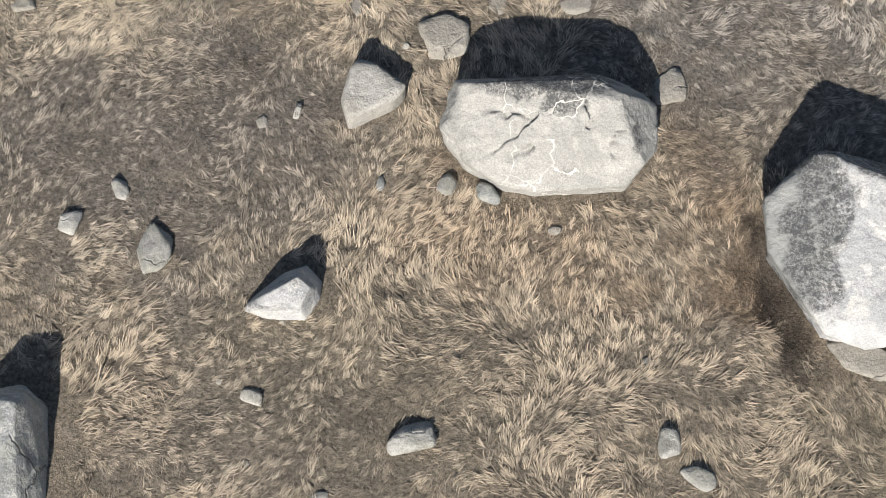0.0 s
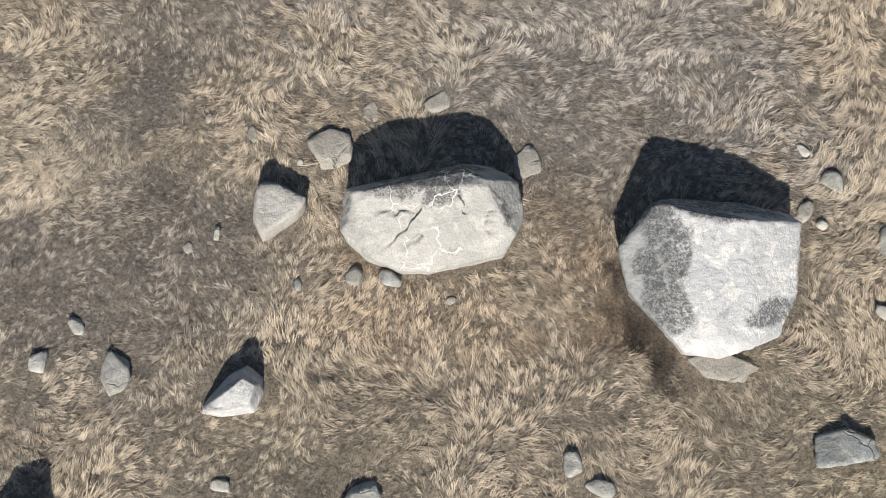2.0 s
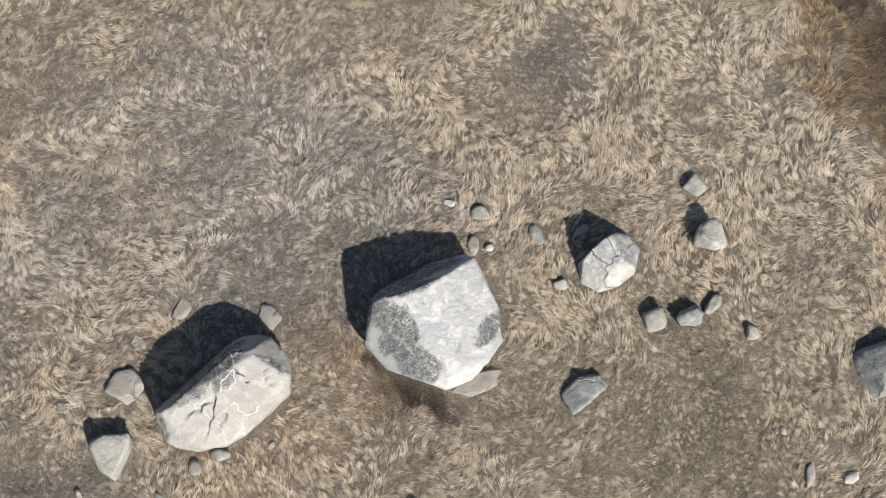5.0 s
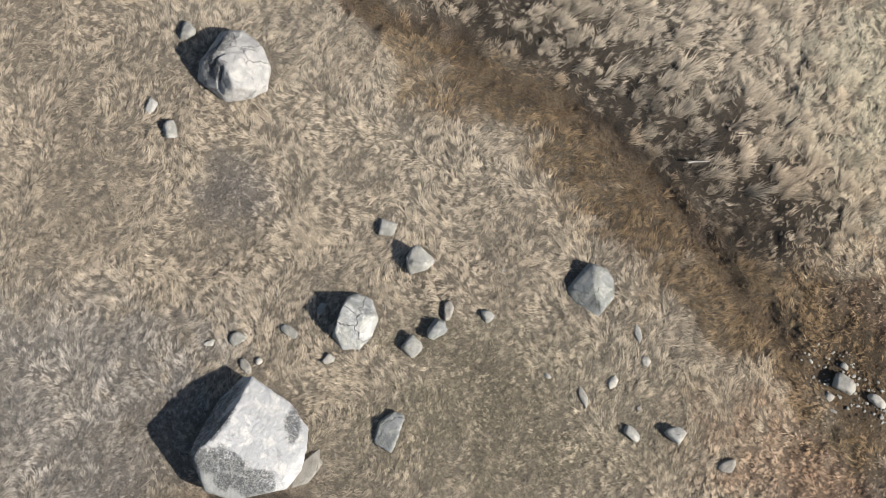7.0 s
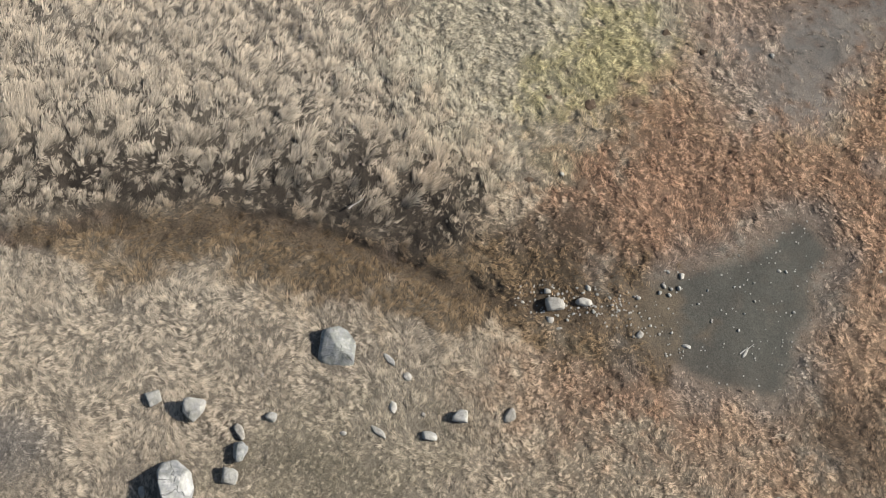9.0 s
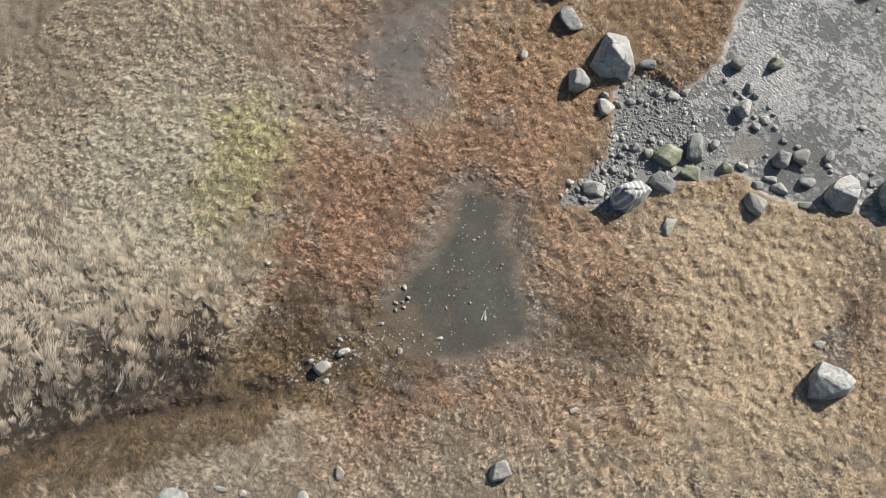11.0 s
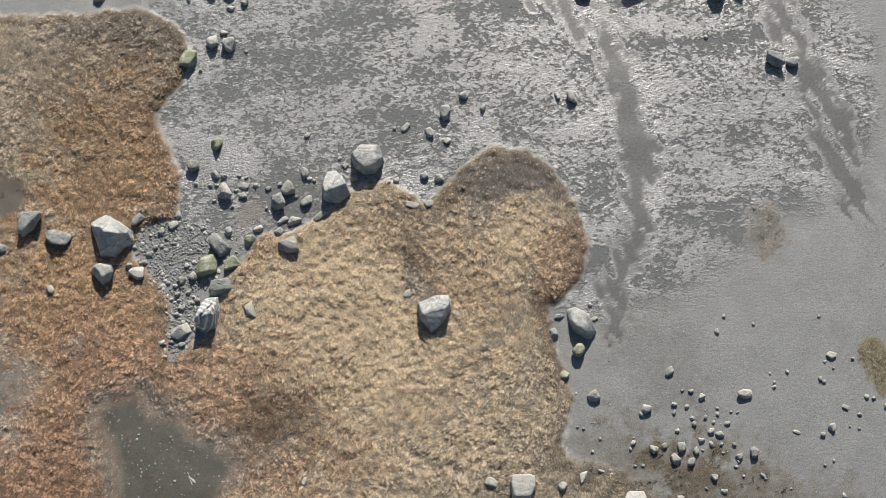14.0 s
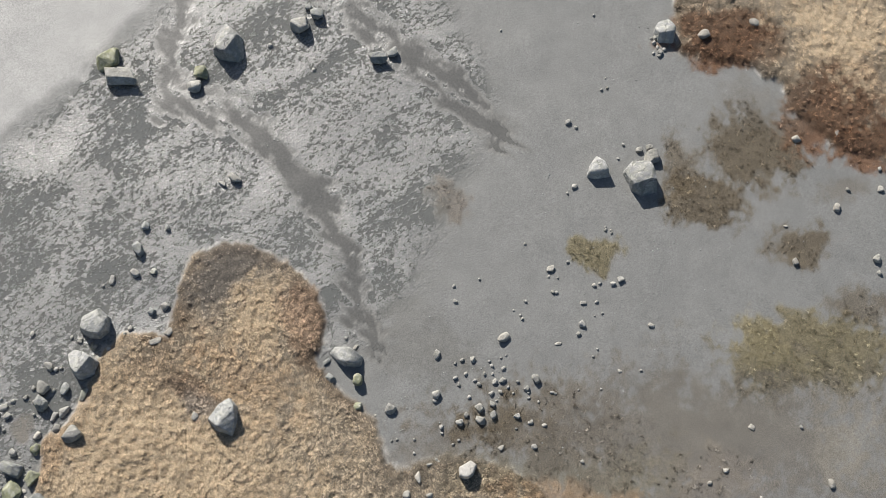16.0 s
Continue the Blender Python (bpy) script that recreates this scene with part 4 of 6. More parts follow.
boulder(2.38, -19.72, 0.47, [(131, 0.42), (-167, 0.32), (-143, 0.30), (-90, 0.46), (-19, 0.33), (7, 0.34), (75, 0.41)], [(-80, 45, 0.55), (110, 45, 0.65), (10, 55, 0.9), (190, 55, 0.9)], 'grey', chips=6, edge=150, lean=8, detail=5, label="pale-topped grey boulder at the mud's edge")
boulder(1.47, -20.47, 0.47, [(95, 0.37), (145, 0.38), (-167, 0.44), (-102, 0.38), (-41, 0.43), (10, 0.38), (49, 0.34)], [(-70, 30, 0.55), (110, 48, 0.8), (180, 50, 0.8)], 'grey', chips=6, edge=150, lean=6, detail=5, label='angular dark grey boulder in wet mud')
boulder(-0.17, -15.94, 0.39, [(130, 0.34), (148, 0.33), (-176, 0.42), (-93, 0.37), (-60, 0.38), (7, 0.40), (36, 0.41)], [(-70, 25, 0.45), (100, 50, 0.7)], 'grey', chips=6, edge=150, lean=8, detail=5, label='pale boulder beside a hollow in the turf')
boulder(-4.03, -15.43, 0.35, [(66, 0.32), (135, 0.46), (-161, 0.28), (-128, 0.26), (-77, 0.43), (3, 0.29), (25, 0.24)], [(-40, 35, 0.42), (150, 48, 0.6)], 'grey', chips=6, edge=150, lean=8, detail=4, label='long grey boulder with green algae in shallow mud')
boulder(-13.71, -15.90, 0.31, [(66, 0.28), (163, 0.28), (-170, 0.30), (-70, 0.26), (-51, 0.26), (46, 0.29)], [(-120, 35, 0.4), (60, 50, 0.5)], 'grey', chips=6, edge=150, lean=8, detail=4, label='broken angular grey rock on the mudflat')
boulder(-2.14, -11.12, 0.35, [(7, 0.31), (88, 0.31), (150, 0.30), (-152, 0.40), (-91, 0.30), (-5, 0.30)], [(-80, 15, 0.42), (90, 60, 0.9)], 'pale', chips=6, edge=150, lean=4, detail=4, label='pale angular boulder at the edge of the turf')
boulder(-4.96, -10.63, 0.27, [(93, 0.18), (123, 0.18), (-161, 0.27), (-94, 0.20), (-31, 0.24), (27, 0.24)], [(-80, 15, 0.32), (90, 60, 0.8)], 'pale', chips=6, edge=150, lean=4, detail=4, label='pale smooth block of stone on silt')
boulder(-18.37, -18.43, 0.35, [(46, 0.41), (131, 0.32), (173, 0.33), (-107, 0.36), (-58, 0.32), (-16, 0.29)], [(-100, 35, 0.45), (60, 50, 0.5)], 'grey', chips=7, edge=100, lean=8, detail=4, label='rough grey boulder among pebbles on the mudflat')
boulder(-14.62, -14.88, 0.47, [(21, 0.48), (71, 0.57), (149, 0.42), (174, 0.45), (-129, 0.50), (-76, 0.54), (-13, 0.43)], [(-100, 30, 0.55), (70, 60, 0.9)], 'grey', chips=6, edge=150, lean=4, detail=5, label='large fractured grey boulder on the mudflat')
boulder(-6.71, -26.05, 0.51, [(44, 0.44), (93, 0.59), (164, 0.44), (-169, 0.46), (-80, 0.60), (-37, 0.46), (15, 0.46)], [(-70, 40, 0.6), (110, 50, 0.7), (190, 50, 0.8)], 'grey', chips=6, edge=150, lean=8, detail=5, label='large grey boulder standing in the wet runnel')
stone(-0.07, 2.01, 0.513, 0.510, 0.061, 18, 'f', 'meadow', 11)
stone(1.99, 1.59, 0.415, 0.329, 0.046, 84, 'f', 'meadow', 12)
stone(0.37, 2.42, 0.295, 0.204, 0.020, 78, 'f', 'meadow', 13)
stone(1.14, 2.45, 0.367, 0.266, 0.032, 18, 'f', 'meadow', 14)
stone(3.67, -0.92, 0.768, 0.347, 0.049, 171, 'f', 'meadow', 15)
stone(0.02, 0.50, 0.214, 0.186, 0.093, 58, 'g', 'meadow', 16)
stone(0.38, 0.42, 0.239, 0.207, 0.103, 176, 'd', 'meadow', 17)
stone(0.97, 0.11, 0.147, 0.120, 0.024, 176, 'f', 'meadow', 18)
stone(-0.58, 0.48, 0.182, 0.102, 0.051, 88, 'd', 'meadow', 19)
stone(-2.90, 0.30, 0.210, 0.185, 0.065, 156, 'g', 'meadow', 20)
stone(-3.29, -0.06, 0.294, 0.208, 0.073, 72, 'g', 'meadow', 21)
stone(-2.52, -0.25, 0.492, 0.319, 0.096, 96, 'g', 'meadow', 22)
stone(-1.52, -1.53, 0.228, 0.139, 0.042, 161, 'w', 'meadow', 23)
stone(-0.16, -1.83, 0.426, 0.333, 0.133, 6, 'g', 'meadow', 24)
stone(-1.40, 1.15, 0.184, 0.083, 0.033, 70, 'w', 'meadow', 25)
stone(-0.45, 1.88, 0.082, 0.091, 0.033, 176, 'w', 'meadow', 26)
stone(1.98, -1.73, 0.303, 0.216, 0.065, 89, 'g', 'meadow', 27)
stone(2.21, -2.01, 0.326, 0.185, 0.056, 156, 'g', 'meadow', 28)
stone(1.81, -1.04, 0.132, 0.102, 0.020, 176, 'f', 'meadow', 29)
stone(0.08, 3.01, 0.073, 0.069, 0.028, 176, 'w', 'meadow', 30)
stone(-1.40, 2.53, 0.135, 0.096, 0.019, 89, 'f', 'meadow', 31)
stone(-0.95, 2.27, 0.240, 0.130, 0.020, 97, 'f', 'meadow', 32)
stone(-1.81, -1.42, 0.064, 0.049, 0.020, 176, 'w', 'meadow', 33)
stone(-1.98, 2.62, 0.048, 0.054, 0.024, 176, 'd', 'meadow', 34)
stone(-1.33, -0.86, 0.055, 0.045, 0.014, 176, 'f', 'meadow', 35)
stone(0.41, 1.48, 0.053, 0.051, 0.021, 176, 'w', 'meadow', 36)
stone(-4.09, 2.11, 0.241, 0.163, 0.049, 14, 'f', 'meadow', 37)
stone(-1.70, 1.03, 0.170, 0.136, 0.020, 87, 'f', 'meadow', 39)
stone(-1.50, -2.10, 0.074, 0.058, 0.017, 65, 'f', 'meadow', 41)
stone(-0.87, -2.33, 0.165, 0.094, 0.028, 23, 'g', 'meadow', 42)
stone(4.99, 1.36, 0.212, 0.115, 0.035, 126, 'w', 'meadow', 44)
stone(5.23, 0.98, 0.320, 0.230, 0.069, 142, 'g', 'meadow', 45)
stone(4.86, 0.65, 0.329, 0.195, 0.049, 65, 'f', 'meadow', 46)
stone(4.99, 0.49, 0.139, 0.119, 0.048, 159, 'w', 'meadow', 47)
stone(5.67, 0.25, 0.383, 0.198, 0.079, 74, 'g', 'meadow', 48)
stone(5.42, -0.56, 0.219, 0.159, 0.063, 158, 'w', 'meadow', 49)
stone(6.19, -0.11, 0.226, 0.146, 0.059, 169, 'w', 'meadow', 50)
stone(6.10, -1.75, 0.335, 0.309, 0.185, 63, 'g', 'meadow', 51)
stone(6.52, -2.02, 0.443, 0.320, 0.192, 158, 'd', 'meadow', 52)
stone(4.65, -1.88, 0.707, 0.434, 0.152, 0, 'd', 'meadow', 53)
stone(-1.19, 5.37, 0.170, 0.116, 0.035, 2, 'd', 'meadow', 55)
stone(5.62, -1.11, 0.095, 0.071, 0.021, 158, 'f', 'meadow', 56)
stone(7.15, 6.66, 0.447, 0.207, 0.062, 95, 'g', 'meadow', 58)
stone(6.89, 7.78, 0.251, 0.242, 0.073, 119, 'g', 'meadow', 59)
stone(8.55, 4.07, 0.365, 0.185, 0.055, 179, 'g', 'meadow', 60)
stone(8.23, 3.56, 0.357, 0.270, 0.135, 23, 'g', 'meadow', 61)
stone(7.85, -0.58, 0.388, 0.336, 0.117, 0, 'g', 'meadow', 62)
stone(7.50, -1.31, 0.505, 0.468, 0.281, 160, 'g', 'meadow', 63)
stone(6.90, -2.07, 0.355, 0.214, 0.064, 33, 'f', 'meadow', 65)
stone(7.04, -2.69, 0.249, 0.261, 0.112, 119, 'g', 'meadow', 66)
stone(7.63, -5.10, 0.381, 0.124, 0.043, 30, 'g', 'meadow', 71)
stone(7.24, -5.35, 0.192, 0.216, 0.077, 119, 'w', 'meadow', 72)
stone(6.71, -4.97, 0.272, 0.153, 0.061, 177, 'w', 'meadow', 73)
stone(6.32, -4.60, 0.398, 0.142, 0.050, 51, 'w', 'meadow', 74)
stone(6.44, -3.95, 0.122, 0.126, 0.049, 119, 'w', 'meadow', 75)
stone(6.04, -5.50, 0.356, 0.227, 0.102, 45, 'g', 'meadow', 76)
stone(6.24, -6.15, 0.331, 0.301, 0.151, 66, 'g', 'meadow', 77)
stone(6.45, -5.50, 0.086, 0.105, 0.026, 119, 'f', 'meadow', 78)
stone(7.87, -2.67, 0.108, 0.095, 0.029, 119, 'f', 'meadow', 79)
stone(10.08, 4.09, 0.321, 0.364, 0.177, 110, 'g', 'meadow', 80)
stone(6.05, -7.07, 0.354, 0.253, 0.076, 105, 'f', 'meadow', 81)
stone(8.00, -8.45, 0.414, 0.324, 0.194, 55, 'w', 'pool', 83)
stone(7.93, -9.04, 0.357, 0.205, 0.113, 60, 'w', 'pool', 84)
stone(8.28, -8.38, 0.150, 0.120, 0.060, 65, 'w', 'pool', 85)
stone(7.71, -8.29, 0.160, 0.155, 0.077, 65, 'w', 'pool', 86)
stone(7.53, -8.42, 0.161, 0.071, 0.028, 80, 'w', 'pool', 87)
stone(8.17, -9.17, 0.162, 0.109, 0.054, 44, 'g', 'pool', 88)
stone(8.02, -9.30, 0.094, 0.077, 0.042, 88, 'g', 'pool', 89)
stone(8.20, -8.57, 0.081, 0.068, 0.037, 59, 'g', 'pool', 90)
stone(8.18, -8.65, 0.072, 0.055, 0.031, 138, 'g', 'pool', 91)
stone(7.65, -8.62, 0.080, 0.067, 0.037, 46, 'g', 'pool', 92)
stone(7.75, -9.53, 0.092, 0.072, 0.036, 65, 'w', 'pool', 93)
stone(7.90, -9.53, 0.083, 0.066, 0.036, 179, 'g', 'pool', 94)
stone(7.70, -9.02, 0.069, 0.057, 0.031, 77, 'g', 'pool', 95)
stone(7.69, -9.15, 0.093, 0.076, 0.042, 88, 'g', 'pool', 96)
stone(7.79, -10.10, 0.104, 0.085, 0.042, 65, 'w', 'pool', 97)
stone(7.83, -10.02, 0.070, 0.058, 0.032, 78, 'g', 'pool', 98)
stone(7.06, -9.92, 0.192, 0.149, 0.074, 134, 'w', 'pool', 99)
stone(6.65, -10.73, 0.194, 0.096, 0.038, 55, 'g', 'pool', 100)
stone(8.04, -11.05, 0.159, 0.106, 0.053, 163, 'w', 'pool', 101)
stone(8.18, -10.80, 0.083, 0.068, 0.037, 14, 'g', 'pool', 102)
stone(7.92, -10.65, 0.129, 0.085, 0.043, 23, 'w', 'pool', 103)
stone(7.83, -10.76, 0.082, 0.068, 0.038, 25, 'g', 'pool', 104)
stone(7.80, -10.53, 0.098, 0.074, 0.041, 153, 'g', 'pool', 105)
stone(7.72, -10.70, 0.093, 0.078, 0.043, 25, 'g', 'pool', 106)
stone(7.81, -10.93, 0.107, 0.086, 0.047, 2, 'g', 'pool', 107)
stone(8.20, -7.86, 0.092, 0.072, 0.029, 65, 'w', 'pool', 108)
stone(6.55, -10.30, 0.069, 0.059, 0.024, 65, 'w', 'pool', 109)
stone(7.42, -11.21, 0.061, 0.046, 0.026, 114, 'g', 'pool', 110)
stone(7.62, -9.65, 0.070, 0.057, 0.031, 19, 'g', 'pool', 111)
stone(7.54, -9.83, 0.060, 0.047, 0.026, 110, 'g', 'pool', 112)
stone(7.73, -9.88, 0.060, 0.047, 0.026, 177, 'g', 'pool', 113)
stone(7.77, -9.33, 0.060, 0.046, 0.025, 134, 'g', 'pool', 114)
stone(8.10, -9.04, 0.071, 0.057, 0.031, 100, 'g', 'pool', 115)
stone(7.75, -8.76, 0.071, 0.055, 0.030, 126, 'g', 'pool', 116)
stone(7.60, -11.99, 0.060, 0.048, 0.026, 96, 'g', 'pool', 117)
stone(7.20, -11.60, 0.047, 0.038, 0.021, 80, 'g', 'pool', 118)
stone(6.73, -11.81, 0.073, 0.055, 0.030, 115, 'g', 'pool', 119)
stone(7.23, -12.29, 0.058, 0.049, 0.027, 21, 'g', 'pool', 120)
stone(7.03, -12.03, 0.061, 0.046, 0.025, 119, 'g', 'pool', 121)
stone(6.97, -10.53, 0.070, 0.057, 0.031, 79, 'g', 'pool', 122)
stone(7.64, -11.46, 0.061, 0.047, 0.026, 158, 'g', 'pool', 123)
stone(7.05, -9.78, 0.072, 0.055, 0.030, 125, 'g', 'pool', 124)
stone(6.84, -12.97, 0.069, 0.059, 0.032, 17, 'g', 'pool', 125)
stone(7.72, -12.95, 0.094, 0.075, 0.030, 65, 'w', 'pool', 126)
stone(7.67, -13.08, 0.073, 0.058, 0.032, 171, 'g', 'pool', 127)
stone(7.59, -12.39, 0.062, 0.046, 0.026, 124, 'g', 'pool', 128)
stone(7.02, -11.35, 0.059, 0.047, 0.026, 173, 'g', 'pool', 129)
stone(3.66, -9.48, 0.527, 0.409, 0.204, 60, 'g', 'pool', 130)
stone(3.41, -11.59, 0.278, 0.146, 0.051, 65, 'w', 'pool', 131)
stone(10.10, -17.16, 0.234, 0.260, 0.117, 65, 'w', 'pool', 132)
stone(12.21, -14.19, 0.111, 0.111, 0.055, 65, 'w', 'pool', 133)
stone(10.62, -9.28, 0.107, 0.089, 0.036, 65, 'w', 'pool', 134)
stone(6.28, -11.81, 0.242, 0.091, 0.023, 128, 'w', 'pool', 135)
stone(8.70, -17.52, 0.759, 0.614, 0.368, 103, 'g', 'crossing', 136)
stone(10.73, -19.13, 0.827, 0.667, 0.400, 26, 'd', 'crossing', 137)
stone(9.99, -18.60, 0.816, 0.525, 0.262, 158, 'd', 'crossing', 138)
stone(11.45, -18.41, 0.295, 0.280, 0.140, 20, 'g', 'crossing', 139)
stone(7.81, -17.49, 0.471, 0.404, 0.182, 179, 'g', 'crossing', 141)
stone(7.66, -17.82, 0.232, 0.191, 0.095, 20, 'g', 'crossing', 142)
stone(8.02, -17.73, 0.203, 0.191, 0.105, 20, 'g', 'crossing', 143)
stone(5.54, -16.98, 0.714, 0.524, 0.262, 26, 'd', 'crossing', 144)
stone(6.63, -15.81, 0.623, 0.395, 0.237, 29, 'g', 'crossing', 145)
stone(5.90, -17.61, 0.748, 0.516, 0.310, 26, 'y', 'crossing', 146)
stone(5.24, -17.62, 0.517, 0.389, 0.214, 26, 'y', 'crossing', 147)
stone(5.62, -18.21, 0.724, 0.493, 0.345, 119, 'd', 'crossing', 148)
stone(3.71, -18.05, 0.574, 0.528, 0.264, 4, 'g', 'crossing', 149)
stone(4.76, -18.34, 0.375, 0.346, 0.190, 20, 'y', 'crossing', 150)
stone(4.51, -18.62, 0.303, 0.221, 0.110, 20, 'w', 'crossing', 151)
stone(5.33, -18.61, 0.232, 0.285, 0.127, 20, 'g', 'crossing', 152)
stone(4.78, -16.26, 0.514, 0.325, 0.130, 105, 'w', 'crossing', 153)
stone(6.60, -17.23, 0.258, 0.281, 0.155, 20, 'g', 'crossing', 154)
stone(6.29, -17.35, 0.258, 0.281, 0.155, 20, 'g', 'crossing', 155)
stone(7.09, -15.49, 0.212, 0.151, 0.076, 20, 'w', 'crossing', 156)
stone(6.55, -16.07, 0.142, 0.122, 0.067, 20, 'g', 'crossing', 157)
stone(6.59, -16.47, 0.228, 0.154, 0.085, 20, 'g', 'crossing', 158)
stone(6.72, -16.87, 0.186, 0.155, 0.085, 20, 'g', 'crossing', 159)
stone(6.44, -16.89, 0.172, 0.155, 0.085, 20, 'g', 'crossing', 160)
stone(6.18, -16.66, 0.200, 0.154, 0.085, 20, 'g', 'crossing', 161)
stone(6.72, -16.30, 0.142, 0.138, 0.076, 20, 'g', 'crossing', 162)
stone(6.32, -15.93, 0.142, 0.121, 0.067, 20, 'g', 'crossing', 163)
stone(6.61, -15.44, 0.226, 0.166, 0.083, 20, 'g', 'crossing', 164)
stone(6.86, -15.53, 0.170, 0.136, 0.075, 20, 'g', 'crossing', 165)
stone(6.30, -16.59, 0.128, 0.123, 0.068, 20, 'g', 'crossing', 166)
stone(6.97, -17.20, 0.129, 0.109, 0.060, 20, 'g', 'crossing', 167)
stone(6.78, -17.10, 0.143, 0.125, 0.068, 20, 'g', 'crossing', 168)
stone(6.59, -17.04, 0.129, 0.124, 0.068, 20, 'g', 'crossing', 169)
stone(6.88, -16.73, 0.129, 0.108, 0.060, 20, 'g', 'crossing', 170)
stone(6.67, -16.68, 0.114, 0.108, 0.059, 20, 'g', 'crossing', 171)
stone(6.47, -17.66, 0.173, 0.141, 0.078, 20, 'g', 'crossing', 172)
stone(3.97, -19.39, 0.436, 0.479, 0.305, 20, 'd', 'crossing', 173)
stone(3.68, -19.76, 0.408, 0.449, 0.265, 20, 'g', 'crossing', 174)
stone(3.19, -19.35, 0.406, 0.285, 0.171, 20, 'd', 'crossing', 175)
stone(3.55, -18.81, 0.407, 0.266, 0.106, 31, 'g', 'crossing', 176)
stone(3.96, -18.49, 0.288, 0.251, 0.125, 20, 'g', 'crossing', 177)
stone(2.81, -18.93, 0.465, 0.234, 0.093, 31, 'm', 'crossing', 178)
stone(3.21, -20.22, 0.338, 0.234, 0.140, 108, 'g', 'crossing', 179)
stone(5.45, -19.76, 0.551, 0.411, 0.267, 114, 'g', 'crossing', 180)
stone(5.65, -21.24, 0.419, 0.365, 0.237, 31, 'y', 'crossing', 181)
stone(6.28, -20.59, 0.385, 0.397, 0.231, 20, 'm', 'crossing', 182)
stone(4.90, -19.92, 0.294, 0.210, 0.084, 4, 'g', 'crossing', 183)
stone(4.95, -19.61, 0.248, 0.209, 0.105, 20, 'g', 'crossing', 184)
stone(5.66, -20.28, 0.250, 0.246, 0.148, 20, 'd', 'crossing', 185)
stone(5.47, -20.24, 0.191, 0.180, 0.108, 20, 'd', 'crossing', 186)
stone(6.85, -18.87, 0.365, 0.241, 0.121, 26, 'g', 'crossing', 187)
stone(7.18, -18.69, 0.219, 0.225, 0.109, 20, 'g', 'crossing', 188)
stone(7.81, -19.05, 0.412, 0.276, 0.165, 37, 'd', 'crossing', 189)
stone(6.71, -19.15, 0.190, 0.194, 0.095, 20, 'g', 'crossing', 190)
stone(3.85, -18.84, 0.347, 0.189, 0.076, 20, 'g', 'crossing', 191)
stone(5.73, -19.53, 0.132, 0.113, 0.062, 20, 'g', 'crossing', 192)
stone(4.59, -19.91, 0.146, 0.129, 0.071, 20, 'g', 'crossing', 193)
stone(5.04, -20.23, 0.147, 0.098, 0.054, 20, 'g', 'crossing', 194)
stone(5.12, -19.80, 0.117, 0.113, 0.062, 20, 'g', 'crossing', 195)
stone(4.22, -19.81, 0.204, 0.129, 0.071, 20, 'g', 'crossing', 196)
stone(3.92, -19.92, 0.146, 0.129, 0.071, 20, 'g', 'crossing', 197)
stone(3.10, -20.03, 0.175, 0.128, 0.071, 20, 'g', 'crossing', 198)
stone(4.84, -20.18, 0.132, 0.098, 0.054, 20, 'g', 'crossing', 199)
stone(2.95, -19.98, 0.131, 0.112, 0.062, 20, 'g', 'crossing', 200)
stone(2.08, -20.38, 0.204, 0.160, 0.064, 20, 'g', 'crossing', 201)
stone(2.23, -20.60, 0.132, 0.113, 0.062, 20, 'g', 'crossing', 202)
stone(1.84, -19.97, 0.261, 0.207, 0.103, 20, 'm', 'crossing', 203)
stone(1.54, -19.66, 0.173, 0.126, 0.069, 20, 'g', 'crossing', 204)
stone(6.24, -20.07, 0.147, 0.131, 0.072, 20, 'g', 'crossing', 205)
stone(6.95, -20.08, 0.133, 0.115, 0.063, 20, 'g', 'crossing', 206)
stone(5.85, -20.00, 0.132, 0.114, 0.063, 20, 'g', 'crossing', 207)
stone(5.66, -19.99, 0.132, 0.114, 0.063, 20, 'g', 'crossing', 208)
stone(1.85, -19.77, 0.116, 0.095, 0.052, 20, 'g', 'crossing', 209)
stone(4.10, -19.55, 0.116, 0.112, 0.062, 20, 'g', 'crossing', 210)
stone(3.48, -19.52, 0.145, 0.127, 0.070, 20, 'g', 'crossing', 211)
stone(4.29, -19.22, 0.116, 0.111, 0.061, 20, 'g', 'crossing', 212)
stone(5.22, -19.33, 0.117, 0.096, 0.053, 20, 'g', 'crossing', 213)
stone(6.04, -18.72, 0.145, 0.128, 0.070, 20, 'g', 'crossing', 214)
stone(6.36, -18.74, 0.131, 0.112, 0.062, 20, 'g', 'crossing', 215)
stone(6.82, -18.33, 0.131, 0.112, 0.061, 20, 'g', 'crossing', 216)
stone(7.34, -18.26, 0.174, 0.160, 0.088, 20, 'g', 'crossing', 217)
stone(7.47, -18.06, 0.232, 0.191, 0.096, 20, 'g', 'crossing', 218)
stone(7.15, -18.27, 0.131, 0.112, 0.061, 20, 'g', 'crossing', 219)
stone(7.04, -18.49, 0.131, 0.112, 0.062, 20, 'g', 'crossing', 220)
stone(7.90, -18.29, 0.146, 0.128, 0.071, 20, 'g', 'crossing', 221)
stone(7.48, -18.61, 0.117, 0.097, 0.053, 20, 'g', 'crossing', 222)
stone(-0.80, -21.86, 0.489, 0.320, 0.224, 102, 'd', 'shore', 223)
stone(-0.32, -21.22, 0.356, 0.260, 0.130, 97, 'g', 'shore', 224)
stone(0.36, -21.46, 0.324, 0.209, 0.073, 26, 'g', 'shore', 225)
stone(-1.35, -22.34, 0.294, 0.277, 0.180, 20, 'd', 'shore', 226)
stone(-1.87, -21.91, 0.219, 0.209, 0.126, 20, 'd', 'shore', 227)
stone(-0.79, -20.96, 0.262, 0.207, 0.083, 20, 'm', 'shore', 228)
